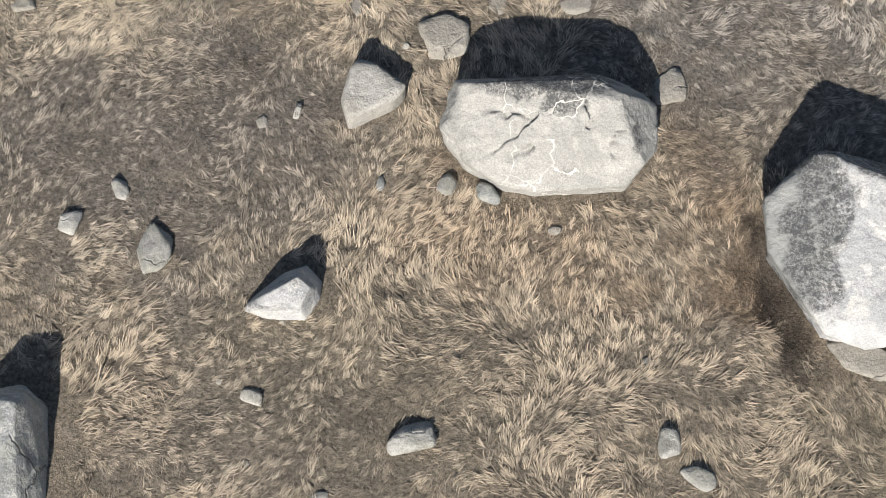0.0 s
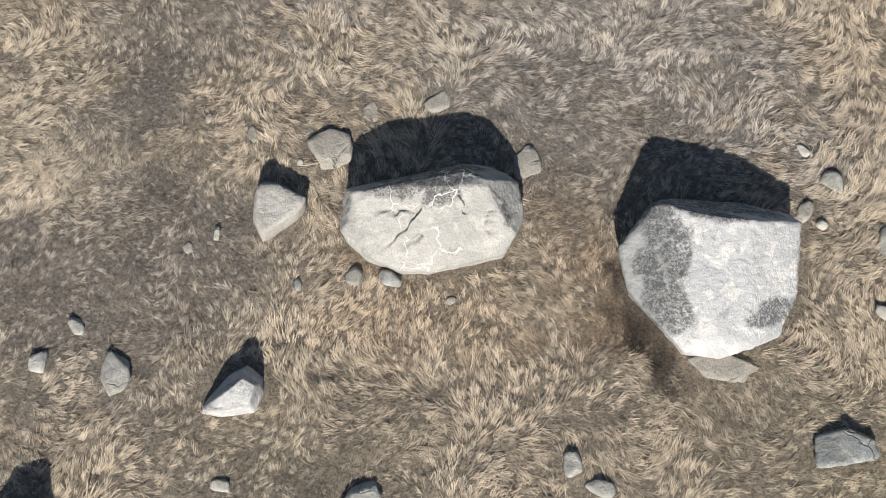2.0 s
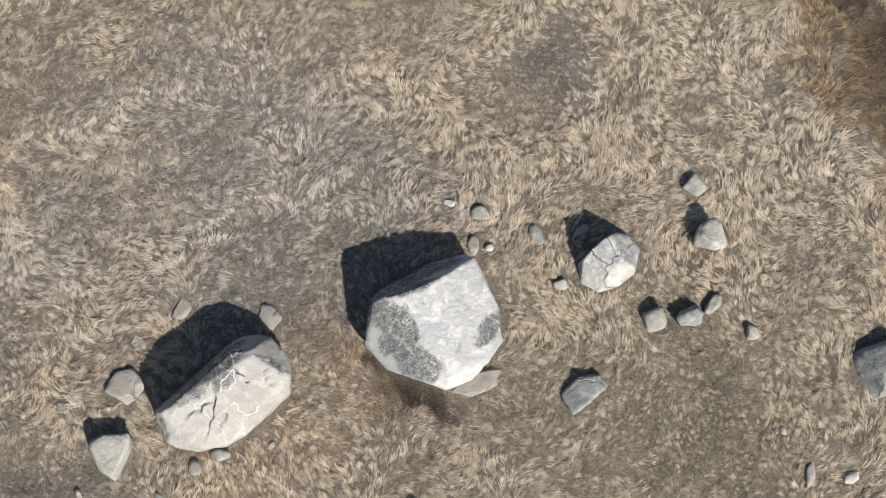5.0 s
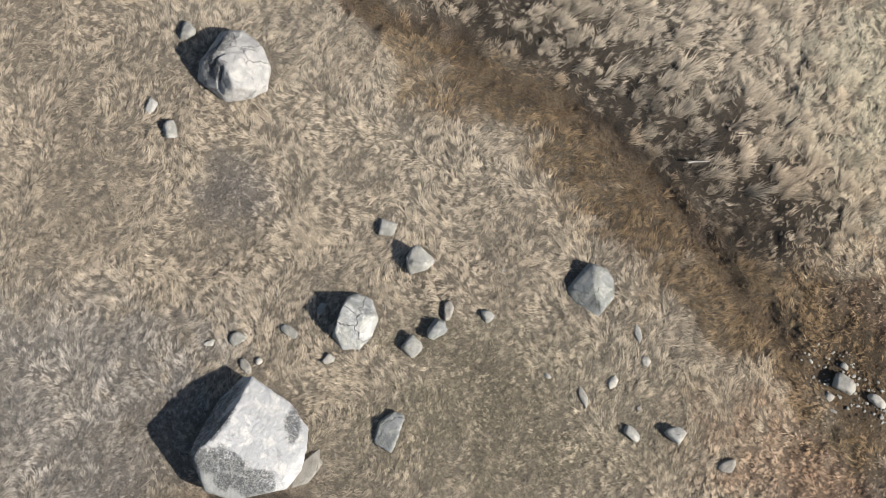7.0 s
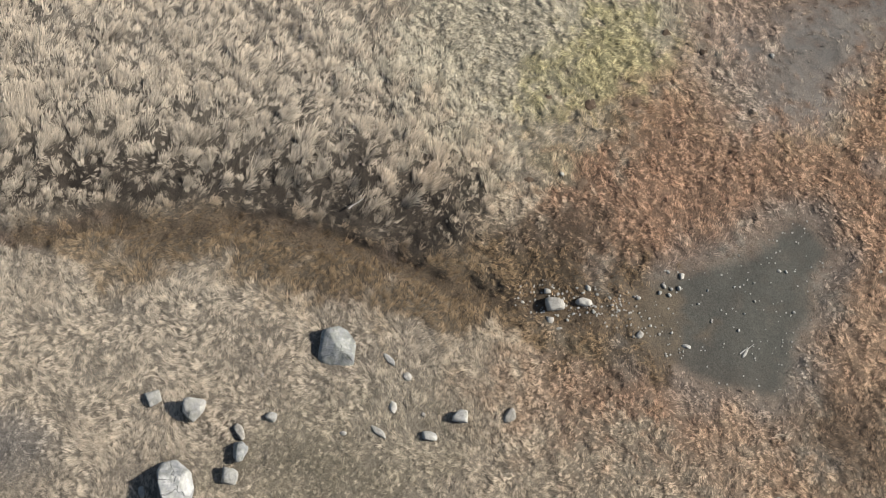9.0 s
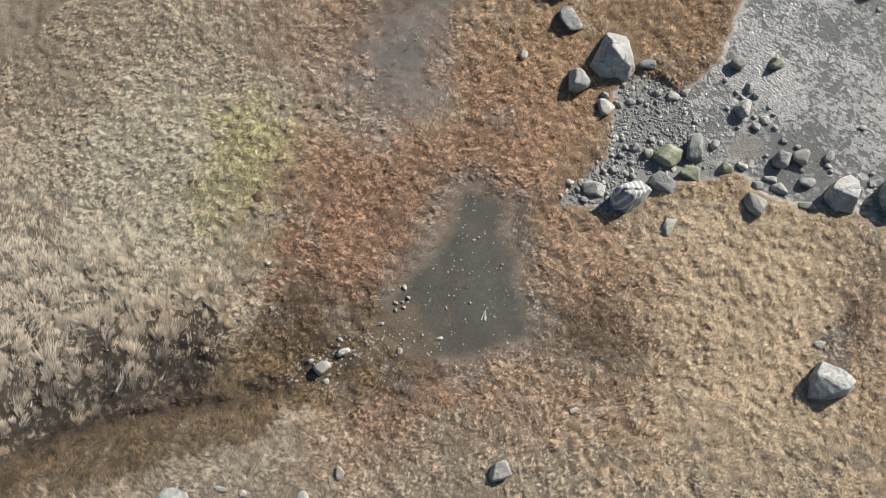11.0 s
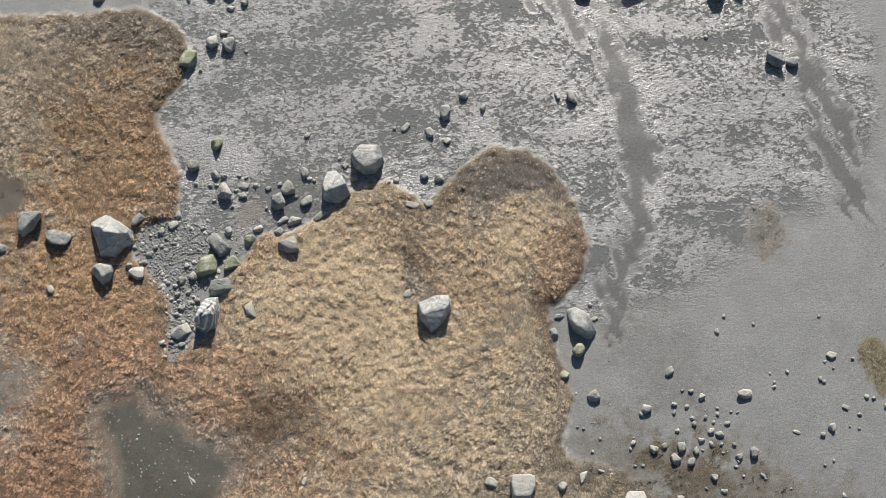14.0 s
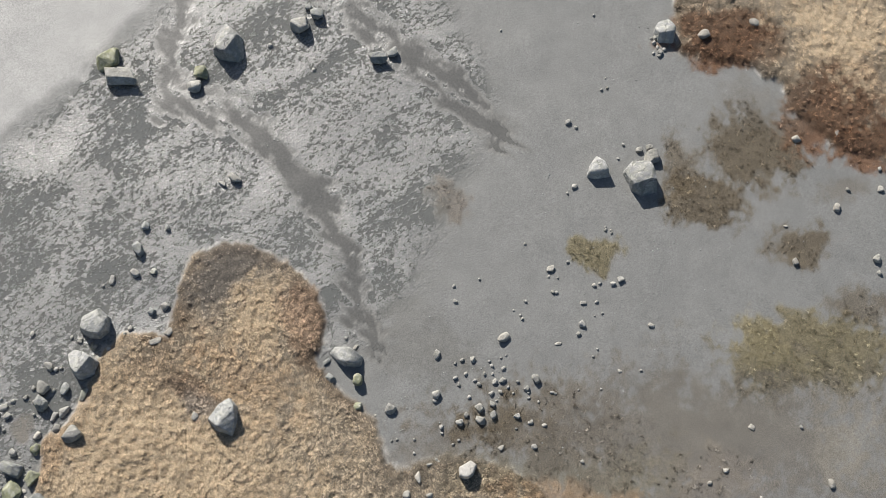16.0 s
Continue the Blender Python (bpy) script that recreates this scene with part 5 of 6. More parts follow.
stone(-0.08, -19.93, 0.245, 0.220, 0.132, 20, 'd', 'shore', 229)
stone(-0.53, -19.82, 0.300, 0.252, 0.126, 167, 'g', 'shore', 230)
stone(-0.19, -19.08, 0.315, 0.262, 0.131, 20, 'w', 'shore', 231)
stone(0.68, -19.85, 0.188, 0.157, 0.079, 20, 'w', 'shore', 232)
stone(0.27, -19.06, 0.429, 0.217, 0.043, 162, 'w', 'shore', 233)
stone(0.90, -19.80, 0.173, 0.142, 0.071, 20, 'g', 'shore', 234)
stone(0.54, -16.47, 0.252, 0.221, 0.111, 20, 'g', 'shore', 235)
stone(-4.42, -22.09, 0.434, 0.273, 0.191, 100, 'g', 'shore', 236)
stone(-4.02, -22.19, 0.288, 0.146, 0.087, 104, 'g', 'shore', 237)
stone(3.11, -21.39, 0.207, 0.164, 0.066, 20, 'g', 'shore', 238)
stone(0.66, -21.45, 0.117, 0.097, 0.054, 20, 'g', 'shore', 239)
stone(-3.91, -14.65, 0.379, 0.359, 0.252, 20, 'y', 'shore', 240)
stone(-3.48, -14.01, 0.404, 0.260, 0.143, 20, 'y', 'shore', 241)
stone(-3.30, -15.17, 0.300, 0.308, 0.150, 20, 'd', 'shore', 242)
stone(-3.47, -15.65, 0.301, 0.170, 0.068, 20, 'd', 'shore', 243)
stone(-4.19, -13.39, 0.320, 0.309, 0.170, 20, 'g', 'shore', 244)
stone(-6.26, -13.96, 0.320, 0.215, 0.107, 20, 'g', 'shore', 245)
stone(-4.42, -15.53, 0.218, 0.112, 0.045, 20, 'w', 'shore', 246)
stone(-4.35, -15.92, 0.123, 0.113, 0.062, 20, 'g', 'shore', 247)
stone(-3.73, -13.50, 0.134, 0.081, 0.032, 20, 'w', 'shore', 248)
stone(-13.93, -17.73, 0.224, 0.175, 0.088, 168, 'g', 'shore', 249)
stone(-10.32, -22.95, 0.567, 0.434, 0.304, 168, 'd', 'shore', 250)
stone(-10.81, -22.84, 0.367, 0.321, 0.192, 168, 'd', 'shore', 251)
stone(5.96, -26.85, 0.978, 0.959, 0.576, 168, 'g', 'shore', 254)
stone(5.25, -26.07, 0.492, 0.335, 0.201, 83, 'd', 'shore', 255)
stone(5.76, -24.46, 0.423, 0.447, 0.232, 11, 'g', 'shore', 256)
stone(5.27, -24.36, 0.451, 0.440, 0.264, 54, 'g', 'shore', 257)
stone(6.46, -23.96, 0.609, 0.469, 0.282, 74, 'y', 'shore', 258)
stone(5.21, -26.52, 0.168, 0.153, 0.084, 168, 'g', 'shore', 260)
stone(4.83, -25.72, 0.234, 0.226, 0.136, 168, 'g', 'shore', 261)
stone(5.26, -25.57, 0.284, 0.169, 0.084, 168, 'g', 'shore', 262)
stone(5.45, -24.77, 0.298, 0.185, 0.093, 168, 'g', 'shore', 263)
stone(9.07, -26.14, 0.400, 0.301, 0.180, 168, 'g', 'shore', 264)
stone(7.29, -27.45, 0.135, 0.116, 0.064, 168, 'g', 'shore', 265)
stone(6.73, -26.06, 0.134, 0.132, 0.073, 168, 'g', 'shore', 266)
stone(6.49, -25.93, 0.150, 0.132, 0.072, 168, 'g', 'shore', 267)
stone(7.26, -26.26, 0.134, 0.132, 0.073, 168, 'g', 'shore', 268)
stone(6.24, -26.50, 0.168, 0.133, 0.073, 168, 'g', 'shore', 269)
stone(5.49, -26.34, 0.168, 0.133, 0.073, 168, 'g', 'shore', 270)
stone(6.12, -23.61, 0.115, 0.109, 0.060, 168, 'g', 'shore', 271)
stone(4.82, -24.13, 0.148, 0.110, 0.044, 168, 'g', 'shore', 272)
stone(-8.13, -13.22, 0.427, 0.315, 0.142, 168, 'w', 'shore', 273)
stone(-5.51, -12.98, 0.303, 0.280, 0.168, 168, 'g', 'shore', 276)
stone(-5.38, -12.86, 0.182, 0.139, 0.077, 168, 'g', 'shore', 277)
stone(-6.27, -13.08, 0.150, 0.126, 0.069, 145, 'g', 'shore', 280)
stone(-6.59, -13.00, 0.158, 0.120, 0.066, 58, 'g', 'shore', 281)
stone(-6.25, -12.86, 0.141, 0.108, 0.059, 39, 'g', 'shore', 282)
stone(-6.70, -12.69, 0.134, 0.113, 0.062, 143, 'g', 'shore', 283)
stone(-6.74, -12.51, 0.149, 0.125, 0.069, 148, 'g', 'shore', 284)
stone(-7.05, -12.69, 0.142, 0.108, 0.059, 56, 'g', 'shore', 285)
stone(-7.24, -12.54, 0.125, 0.096, 0.053, 70, 'g', 'shore', 286)
stone(-7.15, -12.31, 0.198, 0.159, 0.087, 179, 'g', 'shore', 287)
stone(-7.36, -12.21, 0.217, 0.168, 0.093, 14, 'g', 'shore', 288)
stone(-6.27, -12.37, 0.139, 0.109, 0.060, 13, 'g', 'shore', 289)
stone(-6.86, -12.09, 0.195, 0.160, 0.088, 164, 'g', 'shore', 290)
stone(-7.37, -12.75, 0.140, 0.109, 0.060, 75, 'g', 'shore', 291)
stone(-7.59, -12.50, 0.172, 0.132, 0.072, 24, 'g', 'shore', 292)
stone(-7.10, -11.98, 0.154, 0.120, 0.066, 70, 'g', 'shore', 293)
stone(-7.37, -11.96, 0.124, 0.095, 0.052, 19, 'g', 'shore', 294)
stone(-6.34, -11.94, 0.271, 0.220, 0.121, 94, 'g', 'shore', 295)
stone(-6.70, -11.83, 0.207, 0.174, 0.096, 120, 'g', 'shore', 296)
stone(-5.90, -12.00, 0.200, 0.155, 0.085, 65, 'g', 'shore', 297)
stone(-5.61, -11.90, 0.253, 0.208, 0.115, 158, 'g', 'shore', 298)
stone(-6.12, -11.61, 0.324, 0.271, 0.149, 123, 'g', 'shore', 299)
stone(-6.54, -11.56, 0.273, 0.216, 0.119, 77, 'g', 'shore', 300)
stone(-7.80, -11.61, 0.216, 0.166, 0.091, 17, 'g', 'shore', 301)
stone(-7.70, -11.92, 0.133, 0.112, 0.062, 110, 'g', 'shore', 302)
stone(-8.18, -11.71, 0.341, 0.238, 0.143, 65, 'g', 'shore', 303)
stone(-5.10, -12.13, 0.170, 0.131, 0.072, 48, 'g', 'shore', 304)
stone(-7.06, -11.13, 0.222, 0.183, 0.101, 157, 'g', 'shore', 305)
stone(-6.18, -10.64, 0.254, 0.148, 0.059, 178, 'w', 'shore', 306)
stone(-7.58, -10.44, 0.193, 0.134, 0.054, 168, 'w', 'shore', 307)
stone(-6.95, -10.11, 0.192, 0.154, 0.085, 167, 'g', 'shore', 308)
stone(-7.02, -13.23, 0.223, 0.168, 0.092, 47, 'g', 'shore', 309)
stone(-6.75, -13.39, 0.158, 0.121, 0.067, 28, 'g', 'shore', 310)
stone(-6.53, -13.44, 0.125, 0.098, 0.054, 13, 'g', 'shore', 311)
stone(-1.35, -11.32, 0.385, 0.267, 0.107, 158, 'w', 'shore', 312)
stone(-3.15, -11.09, 0.267, 0.238, 0.119, 168, 'w', 'shore', 313)
stone(-3.71, -11.30, 0.390, 0.193, 0.077, 67, 'w', 'shore', 314)
stone(-3.69, -10.69, 0.222, 0.162, 0.065, 168, 'w', 'shore', 315)
stone(-4.19, -11.41, 0.194, 0.135, 0.067, 168, 'w', 'shore', 316)
stone(-4.43, -11.44, 0.134, 0.108, 0.059, 86, 'g', 'shore', 317)
stone(-4.45, -11.34, 0.119, 0.090, 0.049, 168, 'g', 'shore', 318)
stone(-5.01, -11.97, 0.104, 0.086, 0.047, 117, 'g', 'shore', 319)
stone(-5.09, -11.52, 0.105, 0.091, 0.050, 168, 'g', 'shore', 320)
stone(-5.29, -11.52, 0.103, 0.086, 0.047, 143, 'g', 'shore', 321)
stone(-7.84, -11.09, 0.107, 0.082, 0.045, 61, 'g', 'shore', 322)
stone(-8.39, -11.01, 0.105, 0.084, 0.046, 173, 'g', 'shore', 323)
stone(-7.76, -11.48, 0.104, 0.086, 0.047, 160, 'g', 'shore', 324)
stone(-7.38, -11.73, 0.090, 0.073, 0.040, 167, 'g', 'shore', 325)
stone(-7.67, -11.36, 0.107, 0.083, 0.046, 12, 'g', 'shore', 326)
stone(-6.87, -11.83, 0.090, 0.073, 0.040, 169, 'g', 'shore', 327)
stone(-7.38, -12.91, 0.093, 0.074, 0.041, 4, 'g', 'shore', 328)
stone(-7.90, -12.77, 0.095, 0.072, 0.039, 38, 'g', 'shore', 329)
stone(-7.73, -12.80, 0.091, 0.075, 0.041, 172, 'g', 'shore', 330)
stone(-4.25, -12.27, 0.106, 0.085, 0.047, 99, 'g', 'shore', 331)
stone(-3.70, -12.62, 0.092, 0.072, 0.040, 23, 'g', 'shore', 332)
stone(-3.84, -12.56, 0.092, 0.072, 0.040, 33, 'g', 'shore', 333)
stone(-10.57, -14.16, 0.290, 0.197, 0.069, 158, 'w', 'shore', 334)
stone(-10.20, -13.54, 0.139, 0.114, 0.063, 95, 'g', 'shore', 335)
stone(-10.27, -13.46, 0.120, 0.104, 0.057, 140, 'g', 'shore', 336)
stone(-9.36, -13.78, 0.121, 0.104, 0.057, 150, 'g', 'shore', 337)
stone(-8.97, -13.52, 0.105, 0.091, 0.050, 129, 'g', 'shore', 338)
stone(-8.96, -13.40, 0.122, 0.102, 0.056, 168, 'g', 'shore', 339)
stone(-7.63, -14.98, 0.191, 0.127, 0.063, 95, 'g', 'shore', 340)
stone(-7.88, -15.39, 0.131, 0.100, 0.055, 31, 'g', 'shore', 341)
stone(-8.64, -15.14, 0.107, 0.092, 0.051, 154, 'g', 'shore', 342)
stone(-10.42, -15.24, 0.117, 0.086, 0.047, 46, 'g', 'shore', 343)
stone(-11.34, -12.99, 0.168, 0.127, 0.064, 168, 'w', 'shore', 344)
stone(-11.81, -12.70, 0.198, 0.159, 0.079, 168, 'g', 'shore', 345)
stone(-12.09, -12.69, 0.229, 0.191, 0.095, 168, 'g', 'shore', 346)
stone(-10.73, -12.73, 0.208, 0.129, 0.052, 147, 'g', 'shore', 347)
stone(-11.08, -12.53, 0.118, 0.104, 0.057, 136, 'g', 'shore', 348)
stone(-10.29, -12.22, 0.255, 0.207, 0.124, 55, 'g', 'shore', 349)
stone(-10.04, -12.05, 0.166, 0.140, 0.077, 168, 'g', 'shore', 350)
stone(-9.37, -12.16, 0.207, 0.111, 0.033, 147, 'w', 'shore', 351)
stone(-11.96, -11.01, 0.234, 0.189, 0.076, 103, 'w', 'shore', 352)
stone(-12.70, -14.19, 0.133, 0.097, 0.054, 27, 'g', 'shore', 353)
stone(-12.80, -14.01, 0.117, 0.084, 0.046, 36, 'g', 'shore', 354)
stone(-11.14, -14.04, 0.106, 0.092, 0.051, 149, 'g', 'shore', 355)
stone(-10.39, -14.00, 0.114, 0.085, 0.047, 64, 'g', 'shore', 356)
stone(-10.58, -13.80, 0.096, 0.074, 0.041, 78, 'g', 'shore', 357)
stone(-8.90, -13.76, 0.076, 0.064, 0.035, 158, 'g', 'shore', 358)
stone(-11.52, -12.94, 0.120, 0.103, 0.057, 158, 'g', 'shore', 359)
stone(-11.00, -12.15, 0.096, 0.071, 0.039, 31, 'g', 'shore', 360)
stone(-10.76, -12.23, 0.074, 0.064, 0.035, 120, 'g', 'shore', 361)
stone(-10.21, -11.36, 0.102, 0.089, 0.049, 139, 'g', 'shore', 362)
stone(-9.95, -11.26, 0.087, 0.076, 0.042, 122, 'g', 'shore', 363)
stone(-9.56, -10.35, 0.092, 0.070, 0.039, 9, 'g', 'shore', 364)
stone(-10.84, -10.11, 0.104, 0.084, 0.046, 168, 'g', 'shore', 365)
stone(-9.00, -10.71, 0.078, 0.058, 0.032, 36, 'g', 'shore', 366)
stone(-6.84, -10.83, 0.088, 0.073, 0.040, 147, 'g', 'shore', 367)
stone(-7.24, -10.75, 0.117, 0.097, 0.054, 100, 'g', 'shore', 368)
stone(-15.33, -15.26, 0.526, 0.496, 0.273, 144, 'g', 'shore', 369)
stone(-15.50, -15.55, 0.263, 0.211, 0.105, 144, 'g', 'shore', 370)
stone(-15.16, -15.70, 0.228, 0.191, 0.096, 144, 'g', 'shore', 371)
stone(-14.88, -16.12, 0.122, 0.108, 0.059, 131, 'g', 'shore', 372)
stone(-14.46, -15.83, 0.107, 0.090, 0.049, 160, 'g', 'shore', 373)
stone(-12.80, -15.87, 0.208, 0.169, 0.084, 144, 'g', 'shore', 374)
stone(-12.47, -15.81, 0.111, 0.084, 0.046, 66, 'g', 'shore', 375)
stone(-14.03, -17.43, 0.149, 0.118, 0.065, 80, 'g', 'shore', 377)
stone(-19.32, -17.62, 0.406, 0.342, 0.171, 155, 'w', 'shore', 378)
stone(-20.93, -17.05, 0.360, 0.312, 0.094, 133, 'w', 'shore', 379)
stone(-19.40, -13.15, 0.313, 0.261, 0.130, 165, 'w', 'shore', 380)
stone(-20.54, -12.55, 0.327, 0.143, 0.050, 53, 'w', 'shore', 381)
stone(-18.95, -10.67, 0.325, 0.236, 0.118, 22, 'w', 'shore', 382)
stone(-19.63, -10.95, 0.174, 0.151, 0.083, 144, 'g', 'shore', 383)
stone(-16.76, -10.07, 0.222, 0.253, 0.111, 144, 'w', 'shore', 384)
stone(-17.26, -11.12, 0.172, 0.092, 0.037, 144, 'w', 'shore', 385)
stone(-18.83, -8.71, 0.274, 0.291, 0.137, 144, 'g', 'shore', 386)
stone(-18.61, -8.33, 0.169, 0.145, 0.080, 78, 'g', 'shore', 387)
stone(-20.48, -10.37, 0.209, 0.227, 0.084, 144, 'w', 'shore', 388)
stone(-20.88, -10.87, 0.160, 0.135, 0.074, 77, 'g', 'shore', 389)
stone(-3.33, -27.81, 0.822, 0.804, 0.482, 144, 'y', 'shore', 390)
stone(-3.32, -27.04, 1.098, 0.638, 0.383, 148, 'g', 'shore', 391)
stone(-5.51, -25.80, 0.481, 0.499, 0.265, 144, 'y', 'shore', 392)
stone(-5.06, -25.49, 0.444, 0.415, 0.249, 144, 'g', 'shore', 393)
stone(-8.97, -25.39, 0.655, 0.693, 0.393, 167, 'g', 'shore', 394)
stone(-9.61, -25.38, 0.435, 0.411, 0.247, 144, 'd', 'shore', 395)
stone(-9.56, -25.81, 0.255, 0.248, 0.124, 144, 'd', 'shore', 396)
stone(-7.80, -25.36, 0.198, 0.182, 0.091, 144, 'g', 'shore', 399)
stone(-10.45, -21.90, 0.119, 0.086, 0.047, 60, 'g', 'shore', 403)
stone(-8.46, -23.82, 0.143, 0.128, 0.070, 161, 'g', 'shore', 404)
stone(-17.85, -17.98, 0.198, 0.182, 0.100, 144, 'g', 'shore', 405)
stone(-18.06, -18.48, 0.181, 0.184, 0.100, 144, 'g', 'shore', 406)
stone(-17.88, -18.37, 0.163, 0.142, 0.078, 144, 'g', 'shore', 407)
stone(-17.88, -18.17, 0.163, 0.115, 0.063, 47, 'g', 'shore', 408)
stone(-18.01, -17.98, 0.143, 0.130, 0.072, 132, 'g', 'shore', 409)
stone(-17.74, -17.90, 0.148, 0.126, 0.069, 162, 'g', 'shore', 410)
stone(-17.65, -18.08, 0.109, 0.096, 0.053, 151, 'g', 'shore', 411)
stone(-17.92, -18.54, 0.117, 0.091, 0.050, 4, 'g', 'shore', 412)
stone(-15.69, -17.96, 0.113, 0.091, 0.050, 178, 'g', 'shore', 413)
stone(-15.48, -18.01, 0.124, 0.111, 0.061, 128, 'g', 'shore', 414)
stone(-15.84, -18.27, 0.079, 0.057, 0.032, 28, 'g', 'shore', 415)
stone(-16.93, -20.27, 0.119, 0.092, 0.050, 11, 'g', 'shore', 416)
stone(-14.15, -21.55, 0.100, 0.074, 0.041, 25, 'g', 'shore', 417)
stone(-12.82, -14.09, 0.111, 0.082, 0.045, 37, 'g', 'shore', 419)
stone(-12.74, -14.26, 0.111, 0.082, 0.045, 28, 'g', 'shore', 421)
stone(-11.35, -5.20, 0.112, 0.090, 0.049, 49, 'g', 'shore', 422)
stone(-11.01, -6.38, 0.194, 0.162, 0.065, 144, 'w', 'shore', 423)
stone(-10.42, -6.39, 0.161, 0.145, 0.058, 144, 'w', 'shore', 424)
stone(-13.24, -4.34, 0.320, 0.228, 0.091, 53, 'w', 'shore', 425)
stone(-12.43, -6.92, 0.221, 0.171, 0.043, 102, 'w', 'shore', 426)
stone(-13.59, -6.10, 0.127, 0.109, 0.060, 123, 'g', 'shore', 427)
stone(-7.82, -8.97, 0.148, 0.115, 0.063, 168, 'g', 'shore', 428)
stone(-7.32, -10.73, 0.147, 0.119, 0.065, 77, 'g', 'shore', 431)
stone(-8.33, -11.09, 0.164, 0.101, 0.055, 144, 'g', 'shore', 432)
stone(-10.33, -10.46, 0.132, 0.119, 0.036, 144, 'w', 'shore', 433)
stone(-4.03, -11.96, 0.114, 0.090, 0.050, 85, 'g', 'shore', 434)
peat_clump(11.96, -10.22)
peat_clump(11.82, -11.17)
peat_clump(12.25, -9.43)
peat_clump(10.32, -9.60)
peat_clump(10.70, -8.60)
peat_clump(9.79, -9.29)
peat_clump(12.66, -12.86)
peat_clump(13.18, -12.19)
peat_clump(10.97, -15.88)
peat_clump(9.24, -15.55)
peat_clump(8.84, -15.54)
peat_clump(17.58, -18.08)
peat_clump(13.01, -13.04)
peat_clump(15.77, -14.81)

# ---- grass grows round the stones
bare = np.zeros_like(GX)
for x, y, a, b, turn in FEET:
    i0, j0 = int((x - xs[15] - a - 0.2) / STEP) + 15, int((y - ys[15] - a - 0.2) / STEP) + 15
    i1, j1 = i0 + int((2 * a + 0.4) / STEP) + 2, j0 + int((2 * a + 0.4) / STEP) + 2
    i0, j0 = max(i0, 0), max(j0, 0)
    u, v = GX[j0:j1, i0:i1] - x, GY[j0:j1, i0:i1] - y
    c, s = math.cos(radians(turn)), math.sin(radians(turn))
    bare[j0:j1, i0:i1] = np.maximum(bare[j0:j1, i0:i1], np.hypot((u * c + v * s) / (a + 0.02), (v * c - u * s) / (b + 0.02)) < 1.0)

mx, my = scatter(-6.5, -8.0, 14.5, 9.8, 165000, lambda x, y: meadow_weight(x, y) * ease(-8.0, -6.5, y + 0.8 * np.sin(x)), 3)
stature = np.maximum(0.5 + 0.5 * lushness(mx, my), 0.9 * ease(2.6, 1.2, sample(gully_d, mx, my))) * (1.08 - 0.08 * near_part(mx, my))
tufts("meadow_grass", "combed straw-coloured dry meadow grass", mx, my, 10, 0.098, 28, 0.0088, 18, 1.80 - 0.15 * near_part(mx, my), 4, root_shade=0.45, vary=0.18 + 0.18 * lushness(mx, my), mound=0.1, scale=stature, blotch=0.6, swirl=1.3)
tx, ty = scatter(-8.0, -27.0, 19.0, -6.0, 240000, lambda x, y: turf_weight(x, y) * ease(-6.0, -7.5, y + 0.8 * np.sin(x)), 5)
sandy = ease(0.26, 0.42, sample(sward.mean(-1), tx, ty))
tufts("short_turf", "short matted ochre, rust and sand-coloured turf", tx, ty, 7, 0.085, 34, 0.0125, 20, 1.9 - 0.3 * sandy, 6, root_shade=0.45, vary=0.2 + 0.26 * sandy, mound=0.14, blotch=0.6, scale=0.8 + 0.2 * sandy)


def marsh_weight(x, y):
    clumps = fbm(x, y, 5.0, 3, 80)
    near = ease(3.4, 1.6, sample(gully_d, x, y))
    return sample(marsh_soft, x, y) * (1 - 0.95 * near) * np.maximum(0.55, ease(0.34, 0.5, clumps))


hx, hy = scatter(3.5, -15.0, 20.0, 9.5, 95000, marsh_weight, 7)
tufts("marsh_grass", "fine bleached marsh grass all leaning one way", hx, hy, 9, 0.13, 20, 0.013, 13, 2.4, 8, lean=-0.5, root_shade=0.5, vary=0.42, blotch=0.7)
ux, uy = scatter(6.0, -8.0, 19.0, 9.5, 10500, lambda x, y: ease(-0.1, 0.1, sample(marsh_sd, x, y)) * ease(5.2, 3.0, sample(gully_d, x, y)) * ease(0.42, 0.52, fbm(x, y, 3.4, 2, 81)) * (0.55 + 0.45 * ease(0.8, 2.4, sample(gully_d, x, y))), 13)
tufts("tussocks", "pale marsh tussocks with dark gaps along the gully", ux, uy, 62, 0.20, 38, 0.0095, 15, 2.5, 14, lean=-0.5, root_shade=0.22, vary=0.42, scale=np.random.default_rng(4).uniform(0.75, 1.3, len(ux)) * (0.7 + 0.3 * ease(0.4, 1.6, sample(gully_d, ux, uy))), blotch=0.9, fan=0.1)
fx, fy = scatter(-26.0, -21.0, -5.0, -2.0, 45000, lambda x, y: np.clip(1 - sample(wet, x, y) * 2.6, 0, 1) * (0.3 + 0.7 * ease(0.4, 0.55, fbm(x, y, 5.0, 2, 63))), 9)
tufts("mat_grass", "sparse brown grass on silt mats", fx, fy, 8, 0.10, 32, 0.014, 30, 1.25, 10)

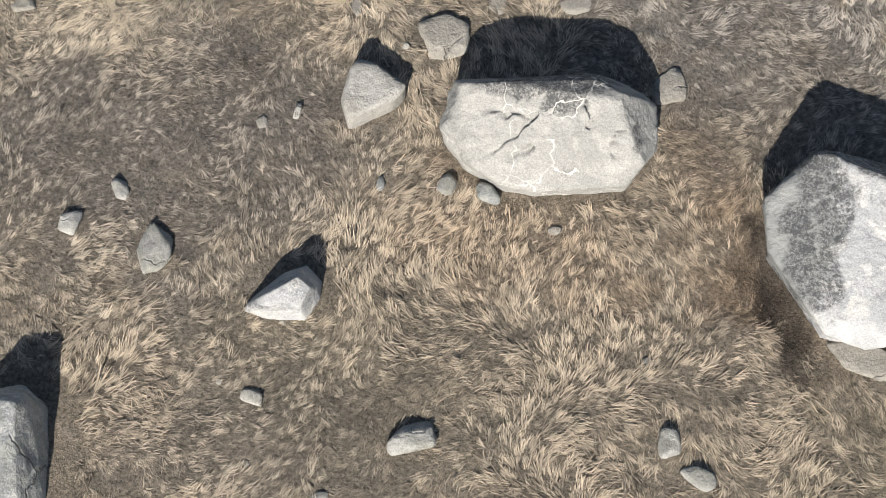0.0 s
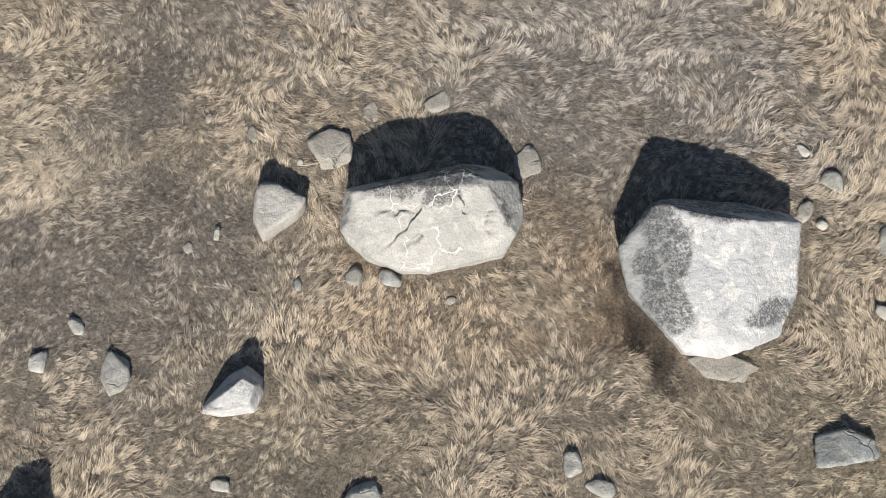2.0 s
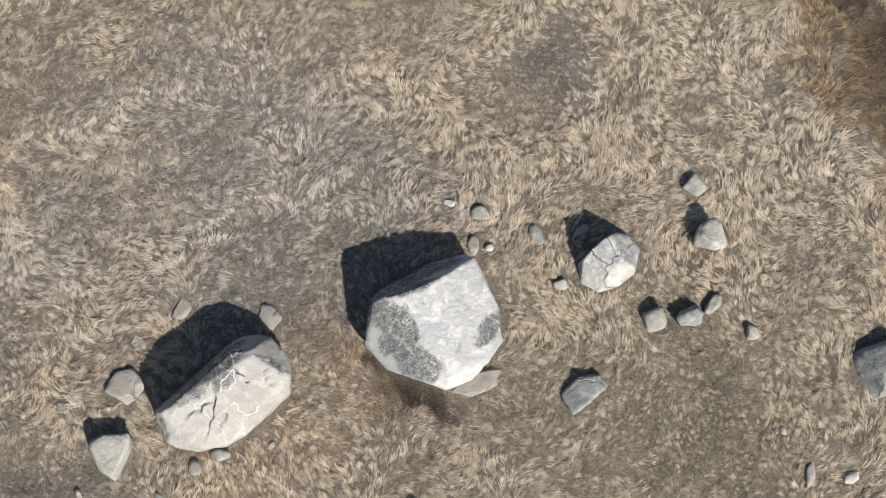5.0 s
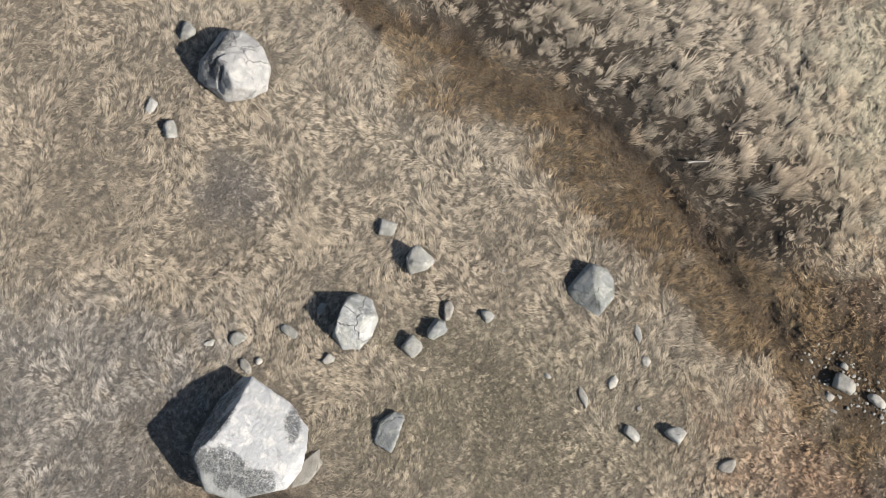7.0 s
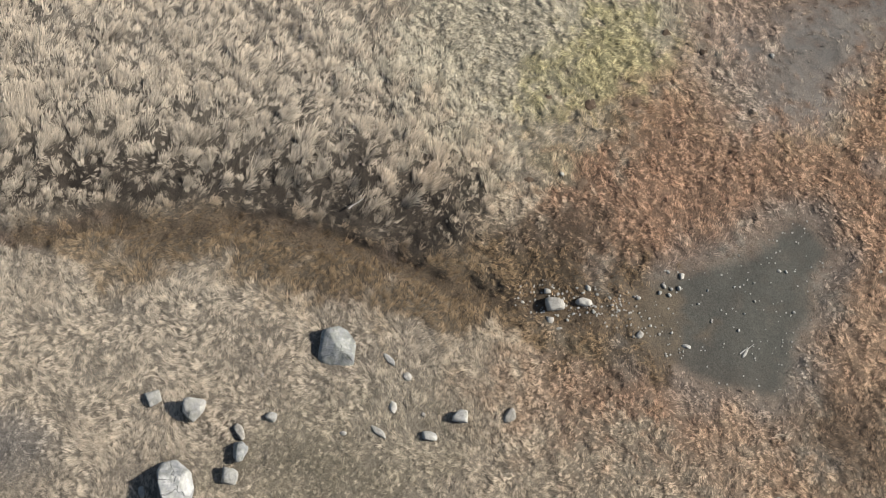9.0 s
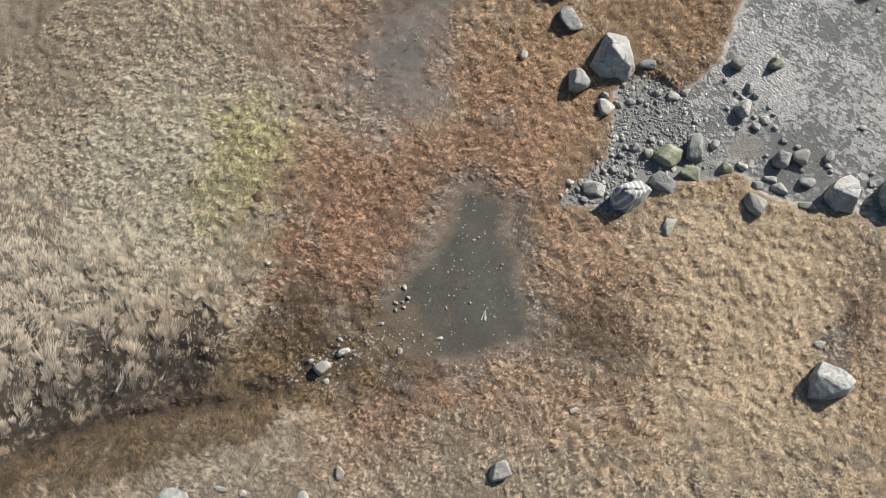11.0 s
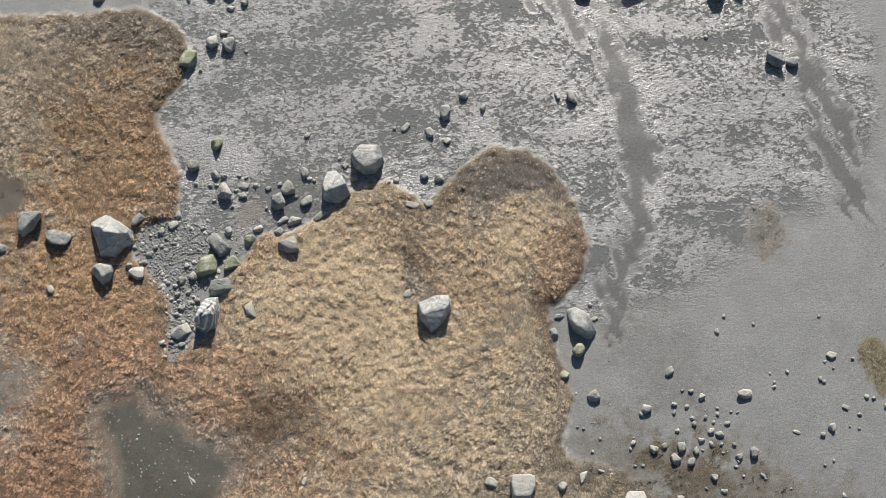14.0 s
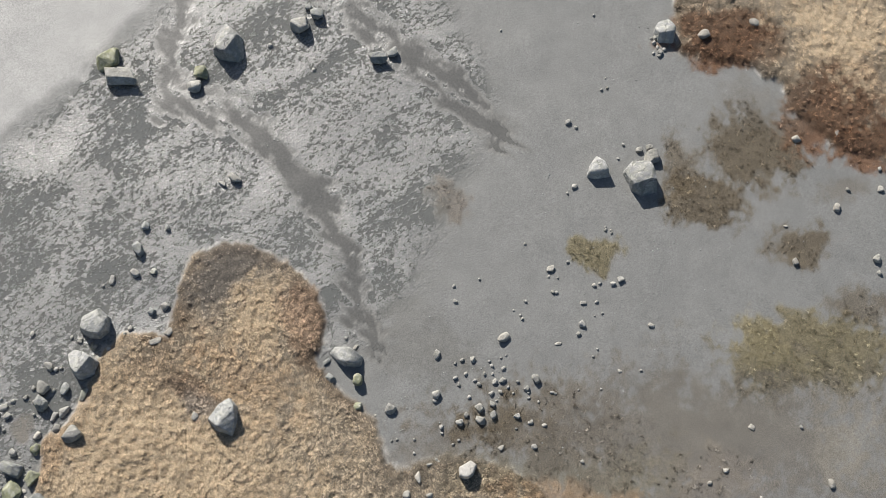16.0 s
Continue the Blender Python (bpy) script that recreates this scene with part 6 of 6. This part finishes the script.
# ---- loose gravel between the stones of the crossing, and fine pebbles strewn over the mud
def gravel(name, label, x, y, low, high, mat, seed):
    rng = np.random.default_rng(seed)
    u, f = sphere(1)
    n = len(x)
    size = rng.uniform(low, high, (n, 1, 1)) * np.stack([np.ones(n), rng.uniform(0.6, 1, n), rng.uniform(0.4, 0.7, n)], -1)[:, None, :]
    a = rng.uniform(0, 6.3, n)
    body = u[None] * size * rng.uniform(0.8, 1.15, (n, len(u), 1))
    c, s = np.cos(a)[:, None], np.sin(a)[:, None]
    z = sample(height, x, y)
    verts = np.stack([body[..., 0] * c - body[..., 1] * s + x[:, None], body[..., 0] * s + body[..., 1] * c + y[:, None], body[..., 2] + z[:, None] + 0.005], -1)
    faces = (f[None] + (np.arange(n) * len(u))[:, None, None]).reshape(-1, 3)
    me = mesh_of(name, verts.reshape(-1, 3), faces, False)
    me.materials.append(mat)
    return tagged(new(name, me), label, "gravel", kind="stuff")


gx, gy = scatter(3.5, -20.5, 8.8, -14.0, 9000, lambda x, y: ease(-0.3, 0.2, sample(gravel_sd, x, y)), 21)
gravel("gravel", "loose grey gravel in the crossing", gx, gy, 0.015, 0.055, ROCK["d"], 22)
kx, ky = scatter(7.0, -10.6, 8.7, -7.7, 1600, lambda x, y: ease(0.5, 0.05, line_distance(x, y, [(8.25, -7.95), (7.95, -8.9), (7.65, -9.6), (7.2, -10.1)])) * 0.32, 33)
gravel("washed_pebbles", "small pale washed pebbles between gully and pool", kx, ky, 0.012, 0.036, ROCK["w"], 34)
cx, cy = scatter(3.5, -20.5, 8.8, -14.0, 420, lambda x, y: ease(-0.45, 0.1, sample(gravel_sd, x, y)), 31)
gravel("cobbles", "pale grey cobbles among the gravel", cx, cy, 0.035, 0.085, ROCK["w"], 32)
sx, sy = scatter(-22.0, -27.0, 7.0, -5.0, 3600, lambda x, y: sample(flat, x, y) * (0.10 + 0.9 * ease(0.55, 0.72, fbm(x, y, 0.5, 3, 90))), 23)
gravel("fine_pebbles", "fine grey pebbles strewn over the mud", sx, sy, 0.012, 0.03, ROCK["d"], 24)
ox, oy = scatter(4.5, -14.5, 9.0, -7.0, 900, lambda x, y: ease(-0.3, 0.1, sample(pool_sd, x, y)) * 0.5, 25)
gravel("pool_pebbles", "small pale pebbles in the pool", ox, oy, 0.012, 0.028, ROCK["w"], 26)
px_, py_ = scatter(3.0, -13.0, 19.0, 9.0, 40000, lambda x, y: ease(0.42, 0.1, sample(gully_d, x, y)) * ease(-0.2, -0.8, sample(pool_sd, x, y)), 27)
gravel("peat_crumbs", "dark crumbly peat and clods in the gully", px_, py_, 0.008, 0.03, MAT_PEAT, 28)


# ---- bleached sticks
def stick(points, radius, label):
    """A crooked dead stick, tapered towards its end."""
    bm = bmesh.new()
    rings = []
    for k, (x, y, lift) in enumerate(points):
        r = radius * (1 - 0.6 * k / (len(points) - 1))
        z = ground_z(x, y) + lift
        rings.append([bm.verts.new((x + r * math.cos(a), y + r * math.sin(a) * 0.7, z + r * math.sin(a))) for a in (0.3, 1.56, 2.81, 4.07, 5.33)])
    for low, high in zip(rings, rings[1:]):
        for k in range(5):
            bm.faces.new((low[k], low[(k + 1) % 5], high[(k + 1) % 5], high[k]))
    bm.faces.new(rings[0][::-1]), bm.faces.new(rings[-1])
    bmesh.ops.recalc_face_normals(bm, faces=bm.faces[:])
    me = bpy.data.meshes.new("stick")
    bm.to_mesh(me)
    bm.free()
    me.materials.append(ROCK["pale"])
    return tagged(new("stick", me), label, "stick", "bleached sticks")


stick([(10.79, -4.96, 0.10), (10.84, -5.05, 0.11), (10.86, -5.14, 0.11), (10.92, -5.29, 0.09)], 0.016, "bleached crooked stick lying on the marsh tussocks")
stick([(6.28, -11.70, 0.01), (6.33, -11.80, 0.015), (6.35, -11.90, 0.015), (6.41, -12.02, 0.01)], 0.014, "bleached stick lying in the shallow pool")
